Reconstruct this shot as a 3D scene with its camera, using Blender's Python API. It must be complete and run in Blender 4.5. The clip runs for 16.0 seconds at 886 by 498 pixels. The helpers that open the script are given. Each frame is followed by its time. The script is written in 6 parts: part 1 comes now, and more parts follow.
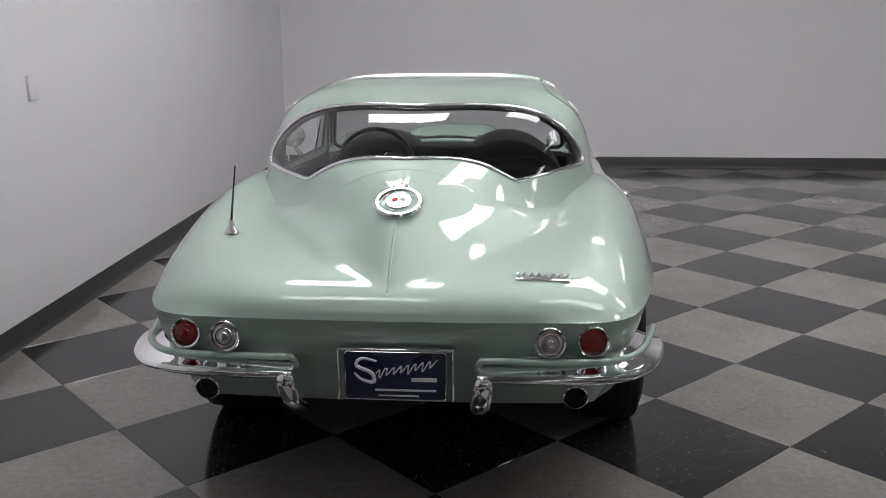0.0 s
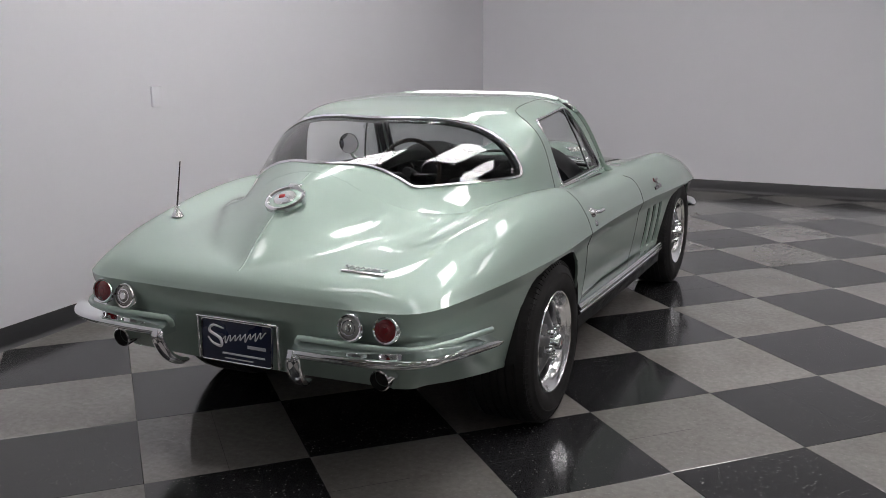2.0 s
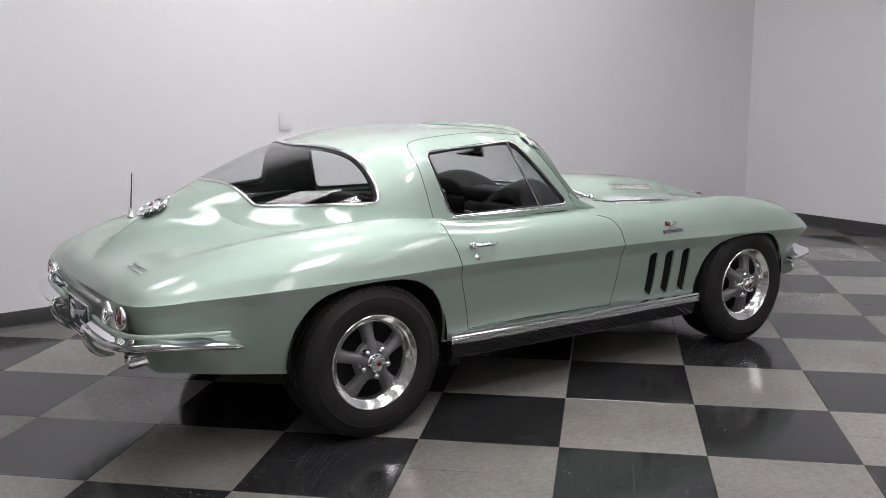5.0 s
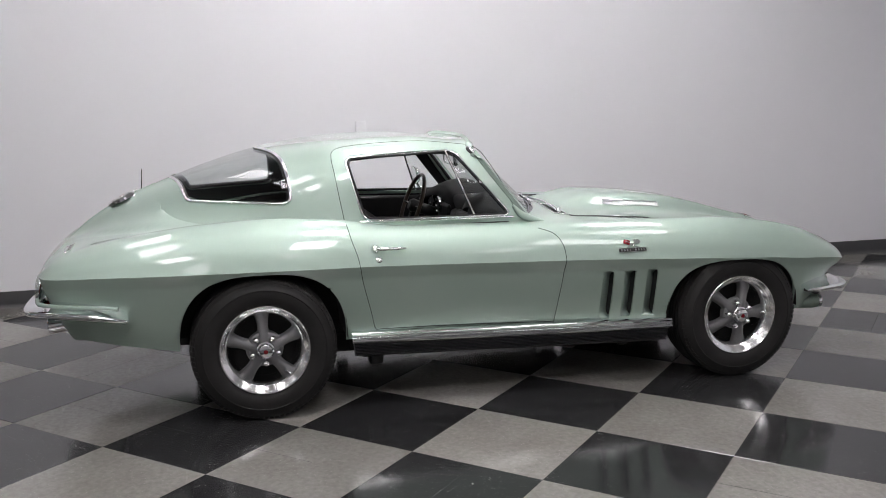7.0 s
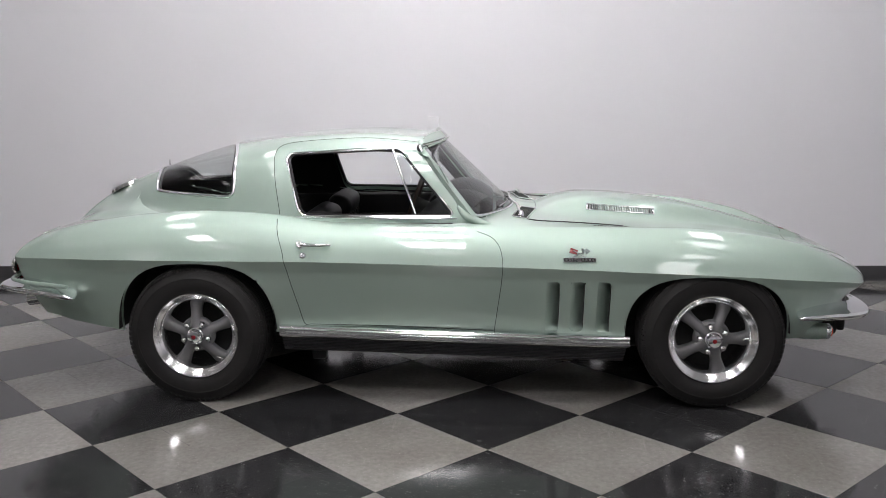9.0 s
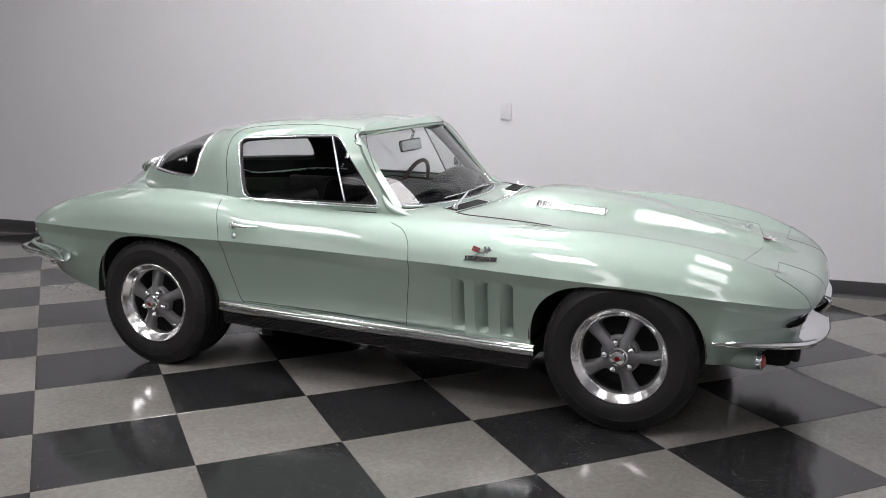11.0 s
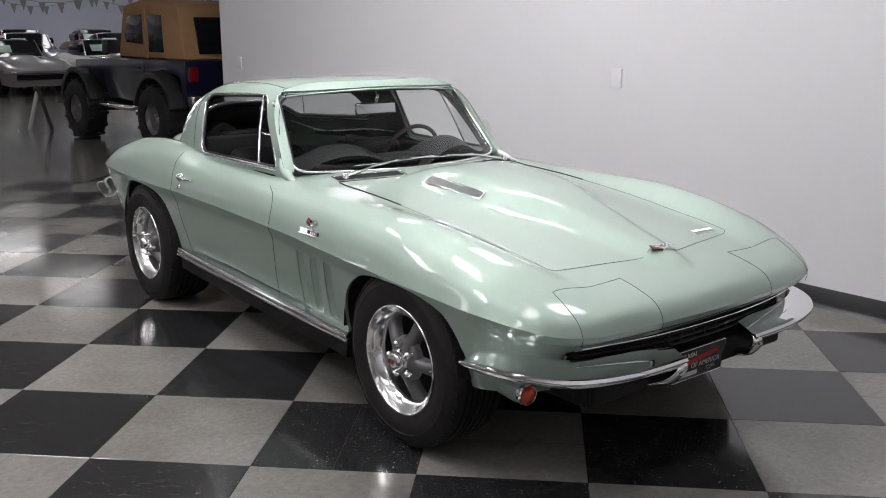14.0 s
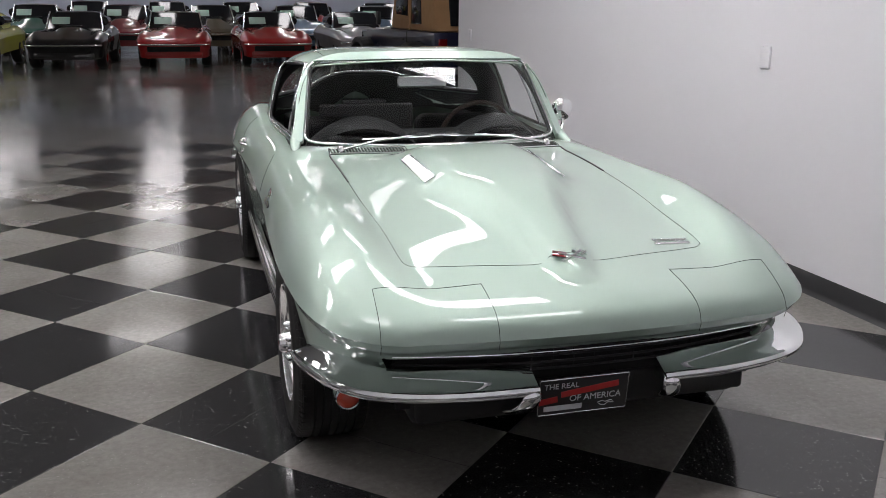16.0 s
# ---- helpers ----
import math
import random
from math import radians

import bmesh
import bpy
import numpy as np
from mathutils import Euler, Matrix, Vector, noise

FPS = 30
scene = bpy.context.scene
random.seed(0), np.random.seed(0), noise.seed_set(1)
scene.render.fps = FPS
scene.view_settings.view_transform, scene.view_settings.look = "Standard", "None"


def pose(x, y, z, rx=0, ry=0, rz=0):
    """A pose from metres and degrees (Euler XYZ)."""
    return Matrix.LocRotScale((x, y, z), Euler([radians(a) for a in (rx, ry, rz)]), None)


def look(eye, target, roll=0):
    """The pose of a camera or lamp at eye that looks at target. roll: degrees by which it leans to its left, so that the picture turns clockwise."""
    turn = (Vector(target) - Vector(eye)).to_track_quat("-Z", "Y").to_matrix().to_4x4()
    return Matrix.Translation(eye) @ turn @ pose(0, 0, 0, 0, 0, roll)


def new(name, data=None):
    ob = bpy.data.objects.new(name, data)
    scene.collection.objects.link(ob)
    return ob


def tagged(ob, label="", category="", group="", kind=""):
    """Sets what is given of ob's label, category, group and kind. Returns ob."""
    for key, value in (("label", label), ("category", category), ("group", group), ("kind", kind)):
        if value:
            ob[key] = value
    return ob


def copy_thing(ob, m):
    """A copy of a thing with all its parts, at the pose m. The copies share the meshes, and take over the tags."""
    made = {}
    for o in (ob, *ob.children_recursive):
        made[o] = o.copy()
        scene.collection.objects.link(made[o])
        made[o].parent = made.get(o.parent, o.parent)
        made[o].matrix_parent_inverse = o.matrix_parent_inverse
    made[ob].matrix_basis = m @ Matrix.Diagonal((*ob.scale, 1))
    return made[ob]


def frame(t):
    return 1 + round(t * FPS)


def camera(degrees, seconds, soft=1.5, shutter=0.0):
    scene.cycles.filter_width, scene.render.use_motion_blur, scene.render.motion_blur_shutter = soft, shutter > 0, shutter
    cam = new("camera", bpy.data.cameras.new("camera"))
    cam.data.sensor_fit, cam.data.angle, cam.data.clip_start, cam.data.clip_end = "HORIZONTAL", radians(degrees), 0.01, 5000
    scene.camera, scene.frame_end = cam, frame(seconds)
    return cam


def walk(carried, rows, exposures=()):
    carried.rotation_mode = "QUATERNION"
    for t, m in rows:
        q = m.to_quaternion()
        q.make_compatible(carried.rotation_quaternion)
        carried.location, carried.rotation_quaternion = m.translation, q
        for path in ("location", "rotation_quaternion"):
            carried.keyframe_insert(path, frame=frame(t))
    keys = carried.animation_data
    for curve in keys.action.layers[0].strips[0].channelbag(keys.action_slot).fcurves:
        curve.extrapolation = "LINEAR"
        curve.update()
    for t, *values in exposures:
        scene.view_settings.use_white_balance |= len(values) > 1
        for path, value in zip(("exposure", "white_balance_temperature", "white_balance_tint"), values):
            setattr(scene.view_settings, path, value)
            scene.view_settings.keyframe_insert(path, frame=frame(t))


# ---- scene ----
import functools

# ---------- camera ----------
cam = camera(51.3, 16.0, soft=0.72)
PATH = [
    (0, (0.424, -4.794, 1.557), (0.249, -2.862, 1.074), -0.4),
    (0.5, (0.78, -4.816, 1.559), (0.458, -2.902, 1.078), -0.5),
    (1, (1.182, -4.837, 1.555), (0.688, -2.956, 1.089), -0.5),
    (1.5, (1.605, -4.817, 1.56), (0.932, -2.988, 1.112), -0.3),
    (2, (2.027, -4.715, 1.557), (1.181, -2.957, 1.117), -0.4),
    (2.5, (2.472, -4.565, 1.561), (1.476, -2.88, 1.149), -0.3),
    (3, (2.88, -4.349, 1.566), (1.718, -2.771, 1.166), -0.3),
    (3.5, (3.286, -4.086, 1.573), (1.968, -2.635, 1.179), -0.3),
    (4, (3.636, -3.778, 1.576), (2.209, -2.433, 1.186), -0.3),
    (4.2, (3.738, -3.669, 1.578), (2.27, -2.369, 1.187), -0.4),
    (6.3, (4.897, -2.057, 1.534), (3.057, -1.35, 1.196), -0.5),
    (6.5, (4.961, -1.889, 1.539), (3.097, -1.248, 1.199), -0.5),
    (7, (5.093, -1.464, 1.534), (3.183, -0.976, 1.193), -0.4),
    (7.5, (5.169, -1.037, 1.544), (3.23, -0.689, 1.196), -0.3),
    (8, (5.189, -0.632, 1.545), (3.228, -0.441, 1.197), -0.2),
    (8.5, (5.174, -0.189, 1.536), (3.205, -0.164, 1.189), -0.3),
    (9, (5.135, 0.262, 1.537), (3.171, 0.13, 1.187), -0.5),
    (9.2, (5.112, 0.438, 1.547), (3.153, 0.244, 1.189), -0.5),
    (11.3, (4.476, 2.292, 1.559), (2.72, 1.418, 1.165), -0.4),
    (11.5, (4.366, 2.436, 1.554), (2.645, 1.5, 1.153), -0.5),
    (12, (4.107, 2.784, 1.542), (2.459, 1.726, 1.137), -0.2),
    (12.5, (3.821, 3.133, 1.541), (2.258, 1.959, 1.118), -0.2),
    (13, (3.488, 3.435, 1.545), (2.035, 2.133, 1.105), -0.0),
    (13.5, (3.133, 3.703, 1.546), (1.803, 2.281, 1.089), 0.1),
    (14, (2.747, 3.913, 1.545), (1.54, 2.386, 1.083), 0.1),
    (14.5, (2.346, 4.099, 1.541), (1.292, 2.464, 1.075), 0.1),
    (15, (1.946, 4.243, 1.541), (1.046, 2.523, 1.061), 0.2),
    (15.5, (1.54, 4.331, 1.534), (0.826, 2.533, 1.029), 0.2),
    (16, (1.148, 4.396, 1.518), (0.631, 2.534, 1.005), 0.4),
]
walk(cam, [(t, look(eye, target, roll)) for t, eye, target, roll in PATH],
     [(0.0, -0.13), (1.5, -0.14), (2.5, 0.04), (3.5, 0.23), (9.0, 0.33), (12.5, 0.36), (16.0, 0.22)])

# ---------- world ----------
world = bpy.data.worlds.new("world")
scene.world = world
world.use_nodes = True
world.node_tree.nodes["Background"].inputs[0].default_value = (0.6, 0.65, 0.7, 1)
world.node_tree.nodes["Background"].inputs[1].default_value = 0.02

# ---------- small tools ----------


def keyed(*pairs):
    """A smooth, non-overshooting curve through (position, value) pairs."""
    xs = np.array([p[0] for p in pairs], float)
    ys = np.array([p[1] for p in pairs], float)
    h, d = np.diff(xs), np.diff(ys) / np.diff(xs)
    m = np.zeros_like(xs)
    for i in range(1, len(xs) - 1):
        if d[i - 1] * d[i] > 0:
            w1, w2 = 2 * h[i] + h[i - 1], h[i] + 2 * h[i - 1]
            m[i] = (w1 + w2) / (w1 / d[i - 1] + w2 / d[i])
    m[0], m[-1] = d[0], d[-1]

    def value(x):
        x = np.clip(np.asarray(x, float), xs[0], xs[-1])
        i = np.clip(np.searchsorted(xs, x) - 1, 0, len(h) - 1)
        t = (x - xs[i]) / h[i]
        return ((2 * t**3 - 3 * t**2 + 1) * ys[i] + (t**3 - 2 * t**2 + t) * h[i] * m[i]
                + (3 * t**2 - 2 * t**3) * ys[i + 1] + (t**3 - t**2) * h[i] * m[i + 1])

    return value


def smooth_path(points, n=40):
    """n points along a Catmull-Rom curve through the given ones."""
    p = np.array(points, float)
    q = np.vstack([2 * p[0] - p[1], p, 2 * p[-1] - p[-2]])
    out = []
    for t in np.linspace(0, len(p) - 1 - 1e-9, n):
        i = int(t)
        f = t - i
        a, b, c, d = q[i], q[i + 1], q[i + 2], q[i + 3]
        out.append(0.5 * (2 * b + (c - a) * f + (2 * a - 5 * b + 4 * c - d) * f**2 + (3 * b - a - 3 * c + d) * f**3))
    return np.array(out)


def from_arrays(verts, faces, smooth=True):
    bm = bmesh.new()
    vs = [bm.verts.new(v) for v in verts]
    for f in faces:
        if len(set(f)) >= 3:
            try:
                bm.faces.new([vs[i] for i in f]).smooth = smooth
            except ValueError:
                pass
    return bm


def grid_faces(n, m, closed=False):
    return [(i * m + j, (i + 1) * m + j, (i + 1) * m + (j + 1) % m, i * m + (j + 1) % m)
            for i in range(n - 1) for j in range(m if closed else m - 1)]


def clean(bm, flat=40):
    bmesh.ops.remove_doubles(bm, verts=bm.verts, dist=0.0004)
    bmesh.ops.dissolve_degenerate(bm, edges=bm.edges, dist=0.0002)
    bmesh.ops.recalc_face_normals(bm, faces=bm.faces)
    for f in bm.faces:
        f.smooth = True
    for e in bm.edges:
        if len(e.link_faces) == 2 and e.calc_face_angle(0) > radians(flat):
            e.smooth = False
    return bm


def mesh_of(name, bm, material):
    me = bpy.data.meshes.new(name)
    bm.to_mesh(me)
    bm.free()
    for m in material if isinstance(material, (list, tuple)) else [material]:
        me.materials.append(m)
    return me


def part(name, bm, material, parent=None, label="", at=None):
    ob = new(name, mesh_of(name, bm, material))
    if at is not None:
        ob.matrix_basis = at
    if parent is not None:
        ob.parent = parent
    if label:
        ob["label"] = label
    return ob


def thing(name, label, category, group="", at=None):
    ob = new(name)
    ob.empty_display_size = 0.1
    if at is not None:
        ob.matrix_basis = at
    return tagged(ob, label, category, group)


def thicken(bm, depth):
    """Gives a sheet a back at the given depth along its normals and a rim."""
    bm.normal_update()
    front = list(bm.faces)
    rim = [e for e in bm.edges if len(e.link_faces) == 1]
    back = {v: bm.verts.new(v.co - v.normal * depth) for v in list(bm.verts)}
    for f in front:
        bm.faces.new([back[v] for v in reversed(f.verts)]).smooth = True
    for e in rim:
        a, b = e.verts
        f = e.link_faces[0]
        ls = [l for l in f.loops if l.edge == e][0]
        a, b = ls.vert, ls.link_loop_next.vert
        bm.faces.new([b, a, back[a], back[b]])
        e.smooth = False
    return bm


def tube(points, radius, sides=8, closed=False, flat=1.0, up=(0, 0, 1), bm=None):
    """A round or flattened bar swept along points; radius may be a list."""
    p = np.array(points, float)
    n = len(p)
    r = np.broadcast_to(np.array(radius, float), (n,))
    tang = np.roll(p, -1, 0) - np.roll(p, 1, 0) if closed else np.gradient(p, axis=0)
    up = np.array(up, float)
    verts, faces = [], []
    for i in range(n):
        t = tang[i] / (np.linalg.norm(tang[i]) + 1e-12)
        s = np.cross(t, up)
        s = s / np.linalg.norm(s) if np.linalg.norm(s) > 1e-4 else np.array([1.0, 0, 0])
        w = np.cross(s, t)
        for k in range(sides):
            a = 2 * math.pi * k / sides
            verts.append(p[i] + r[i] * (math.cos(a) * s + flat * math.sin(a) * w))
    rows = n + 1 if closed else n
    for i in range(rows - 1):
        for k in range(sides):
            a, b = i % n, (i + 1) % n
            faces.append((a * sides + k, b * sides + k, b * sides + (k + 1) % sides, a * sides + (k + 1) % sides))
    if not closed:
        faces.append(tuple(range(sides)))
        faces.append(tuple((n - 1) * sides + k for k in reversed(range(sides))))
    made = from_arrays(verts, faces)
    return clean(made, 50)


def box(size, at=(0, 0, 0), bevel=0.0, turn=None, segments=2):
    bm = bmesh.new()
    bmesh.ops.create_cube(bm, size=1)
    bmesh.ops.scale(bm, vec=size, verts=bm.verts)
    if bevel:
        bmesh.ops.bevel(bm, geom=bm.edges[:], offset=bevel, segments=segments, affect="EDGES", profile=0.5)
    if turn is not None:
        bm.transform(turn)
    bmesh.ops.translate(bm, vec=at, verts=bm.verts)
    for f in bm.faces:
        f.smooth = bevel > 0
    return bm


def merge(*many):
    """Joins bmeshes into the first."""
    first = many[0]
    for other in many[1:]:
        me = bpy.data.meshes.new("join")
        other.to_mesh(me)
        other.free()
        first.from_mesh(me)
        bpy.data.meshes.remove(me)
    return first


def lathe(profile, axis="x", steps=48, flat=35):
    """Turns (along, radius) pairs round an axis."""
    n = len(profile)
    verts, faces = [], []
    for k in range(steps):
        a = 2 * math.pi * k / steps
        for d, r in profile:
            c, s = r * math.cos(a), r * math.sin(a)
            verts.append({"x": (d, c, s), "y": (c, d, s), "z": (c, s, d)}[axis])
    for k in range(steps):
        for i in range(n - 1):
            faces.append((k * n + i, k * n + i + 1, ((k + 1) % steps) * n + i + 1, ((k + 1) % steps) * n + i))
    return clean(from_arrays(verts, faces), flat)


def mirrored(bm):
    other = bm.copy()
    bmesh.ops.scale(other, vec=(-1, 1, 1), verts=other.verts)
    bmesh.ops.reverse_faces(other, faces=other.faces)
    return other


# ---------- materials ----------


class Nodes:
    """A principled material and short ways to wire it."""

    def __init__(self, name, colour=(0.5, 0.5, 0.5), rough=0.5, metal=0.0, coat=0.0, coat_rough=0.03):
        self.mat = bpy.data.materials.new(name)
        self.mat.use_nodes = True
        self.t = self.mat.node_tree
        self.b = self.t.nodes["Principled BSDF"]
        self.set("Base Color", (*colour, 1))
        self.set("Roughness", rough)
        self.set("Metallic", metal)
        self.set("Coat Weight", coat)
        self.set("Coat Roughness", coat_rough)

    def set(self, name, value):
        self.b.inputs[name].default_value = value
        return self

    def node(self, kind, **inputs):
        n = self.t.nodes.new(kind)
        for k, v in inputs.items():
            k = k.replace("_", " ")
            if k in n.inputs:
                n.inputs[k].default_value = v
        return n

    def link(self, a, b):
        self.t.links.new(a, b)

    def noise(self, scale, detail=3.0, rough=0.55, stretch=None):
        co = self.node("ShaderNodeTexCoord")
        n = self.node("ShaderNodeTexNoise", Scale=scale, Detail=detail, Roughness=rough)
        if stretch:
            m = self.node("ShaderNodeMapping")
            m.inputs["Scale"].default_value = stretch
            self.link(co.outputs["Object"], m.inputs["Vector"])
            self.link(m.outputs["Vector"], n.inputs["Vector"])
        else:
            self.link(co.outputs["Object"], n.inputs["Vector"])
        return n.outputs["Fac"]

    def ramp(self, fac, *stops):
        r = self.node("ShaderNodeValToRGB")
        e = r.color_ramp.elements
        while len(e) < len(stops):
            e.new(0.5)
        for el, (p, c) in zip(e, stops):
            el.position = p
            el.color = (*c, 1) if len(c) == 3 else c
        self.link(fac, r.inputs["Fac"])
        return r.outputs["Color"]

    def span(self, fac, low, high, to):
        r = self.node("ShaderNodeMapRange")
        r.inputs["From Min"].default_value, r.inputs["From Max"].default_value = 0.3, 0.7
        r.inputs["To Min"].default_value, r.inputs["To Max"].default_value = low, high
        self.link(fac, r.inputs["Value"])
        self.link(r.outputs["Result"], self.b.inputs[to])
        return self

    def mix(self, a, b, fac, kind="MIX"):
        m = self.node("ShaderNodeMix")
        m.data_type, m.blend_type = "RGBA", kind
        for s, v in ((m.inputs[6], a), (m.inputs[7], b), (m.inputs[0], fac)):
            if isinstance(v, (int, float)):
                s.default_value = v
            elif isinstance(v, tuple):
                s.default_value = (*v, 1)
            else:
                self.link(v, s)
        return m.outputs[2]

    def bump(self, fac, strength=0.1, distance=0.01):
        b = self.node("ShaderNodeBump", Strength=strength, Distance=distance)
        self.link(fac, b.inputs["Height"])
        self.link(b.outputs["Normal"], self.b.inputs["Normal"])
        return self

    def colour(self, out):
        self.link(out, self.b.inputs["Base Color"])
        return self


def paint(name, colour, metal=0.80, rough=0.58, flake=True):
    m = Nodes(name, colour, rough, metal, 1.0, 0.015)
    if flake:
        f = m.noise(900.0, 1.0)
        big = m.noise(2.2, 3.0)
        c = m.mix(tuple(v * 0.88 for v in colour), tuple(min(1, v * 1.12) for v in colour), f)
        m.colour(m.mix(c, tuple(v * 0.93 for v in colour), big))
        m.bump(m.noise(14.0, 2.0), 0.005, 0.01)
    return m.mat


def chrome(name="chrome", tint=(0.86, 0.87, 0.88), rough=0.035):
    m = Nodes(name, tint, rough, 1.0)
    m.span(m.noise(30.0, 4.0), max(0.015, rough - 0.02), rough + 0.03, "Roughness")
    m.bump(m.noise(9.0, 2.0), 0.006, 0.01)
    return m.mat


def plain(name, colour, rough, metal=0.0, grain=60.0, vary=0.18, bump=0.05):
    m = Nodes(name, colour, rough, metal)
    n = m.noise(grain, 5.0)
    w = m.noise(grain * 0.06, 3.0)
    c = m.mix(tuple(v * (1 - vary) for v in colour), tuple(min(1, v * (1 + vary)) for v in colour), n)
    m.colour(m.mix(c, tuple(v * (1 - vary) for v in colour), w))
    m.span(w, max(0.02, rough - 0.08), min(1, rough + 0.08), "Roughness")
    if bump:
        m.bump(n, bump, 0.004)
    return m.mat


def glass(name, tint=(0.93, 0.96, 0.95), clear=0.9):
    """Thin clear pane: mostly see-through, with a mirror gloss that grows at grazing angles."""
    m = bpy.data.materials.new(name)
    m.use_nodes = True
    t = m.node_tree
    t.nodes.remove(t.nodes["Principled BSDF"])
    see, shine, mix = t.nodes.new("ShaderNodeBsdfTransparent"), t.nodes.new("ShaderNodeBsdfGlossy"), t.nodes.new("ShaderNodeMixShader")
    see.inputs["Color"].default_value = (*(v * clear for v in tint), 1)
    shine.inputs["Roughness"].default_value = 0.01
    fr = t.nodes.new("ShaderNodeLayerWeight")
    fr.inputs["Blend"].default_value = 0.5
    curve, scale = t.nodes.new("ShaderNodeMath"), t.nodes.new("ShaderNodeMath")
    curve.operation, scale.operation = "POWER", "MULTIPLY_ADD"
    curve.inputs[1].default_value = 4.5
    scale.inputs[1].default_value, scale.inputs[2].default_value = 0.9, 0.050
    t.links.new(fr.outputs["Facing"], curve.inputs[0])
    t.links.new(curve.outputs[0], scale.inputs[0])
    t.links.new(scale.outputs[0], mix.inputs[0])
    t.links.new(see.outputs[0], mix.inputs[1])
    t.links.new(shine.outputs[0], mix.inputs[2])
    t.links.new(mix.outputs[0], t.nodes["Material Output"].inputs["Surface"])
    return m


def glow(name, colour, strength):
    m = Nodes(name, colour, 0.5)
    m.b.inputs["Emission Color"].default_value = (*colour, 1)
    m.b.inputs["Emission Strength"].default_value = strength
    return m.mat


GREEN = (0.416, 0.518, 0.454)
M_PAINT = paint("mint_metallic_paint", GREEN)
M_CHROME = chrome()
M_SATIN = chrome("polished_aluminium", (0.82, 0.82, 0.82), 0.16)
M_GREYSPOKE = plain("grey_spoke_metal", (0.14, 0.14, 0.143), 0.45, 0.15, 200.0, 0.1)
M_RUBBER = plain("tyre_rubber", (0.016, 0.0152, 0.0150), 0.6, 0.0, 120.0, 0.25, 0.15)
M_RUBBER.node_tree.nodes["Principled BSDF"].inputs["Specular IOR Level"].default_value = 0.3
M_BLACK = plain("black_trim", (0.012, 0.012, 0.013), 0.4, 0.0, 150.0)
M_DARK = plain("dark_underbody_and_shade", (0.01, 0.01, 0.01), 0.8, 0.0, 40.0)
M_VINYL = plain("black_vinyl", (0.008, 0.008, 0.009), 0.55, 0.0, 40.0, 0.15, 0.0)
M_VINYL.node_tree.nodes["Principled BSDF"].inputs["Specular IOR Level"].default_value = 0.3
M_CARPET = plain("black_carpet", (0.008, 0.008, 0.009), 0.95, 0.0, 500.0, 0.4, 0.4)
M_GLASS = glass("window_glass")
M_RED = Nodes("red_lens", (0.15, 0.003, 0.006), 0.08, 0.0, 1.0).set("Specular IOR Level", 0.6).mat
M_AMBER = Nodes("amber_red_lens", (0.5, 0.045, 0.02), 0.12, 0.0, 1.0).mat
M_CLEARLENS = Nodes("clear_lens", (0.5, 0.5, 0.48), 0.08, 0.7, 1.0).mat
M_GAP = plain("panel_gap", (0.012, 0.016, 0.014), 0.7, 0.0, 80.0)
M_WHITE = plain("white_paper", (0.75, 0.76, 0.74), 0.6, 0.0, 40.0, 0.05)


def wall_material():
    m = Nodes("white_wall_paint", (0.78, 0.78, 0.79), 0.5)
    big = m.noise(0.7, 4.0)
    fine = m.noise(220.0, 3.0)
    m.colour(m.mix((0.79, 0.785, 0.815), (0.745, 0.74, 0.77), big))
    m.span(big, 0.42, 0.58, "Roughness")
    return m.bump(fine, 0.06, 0.003).mat


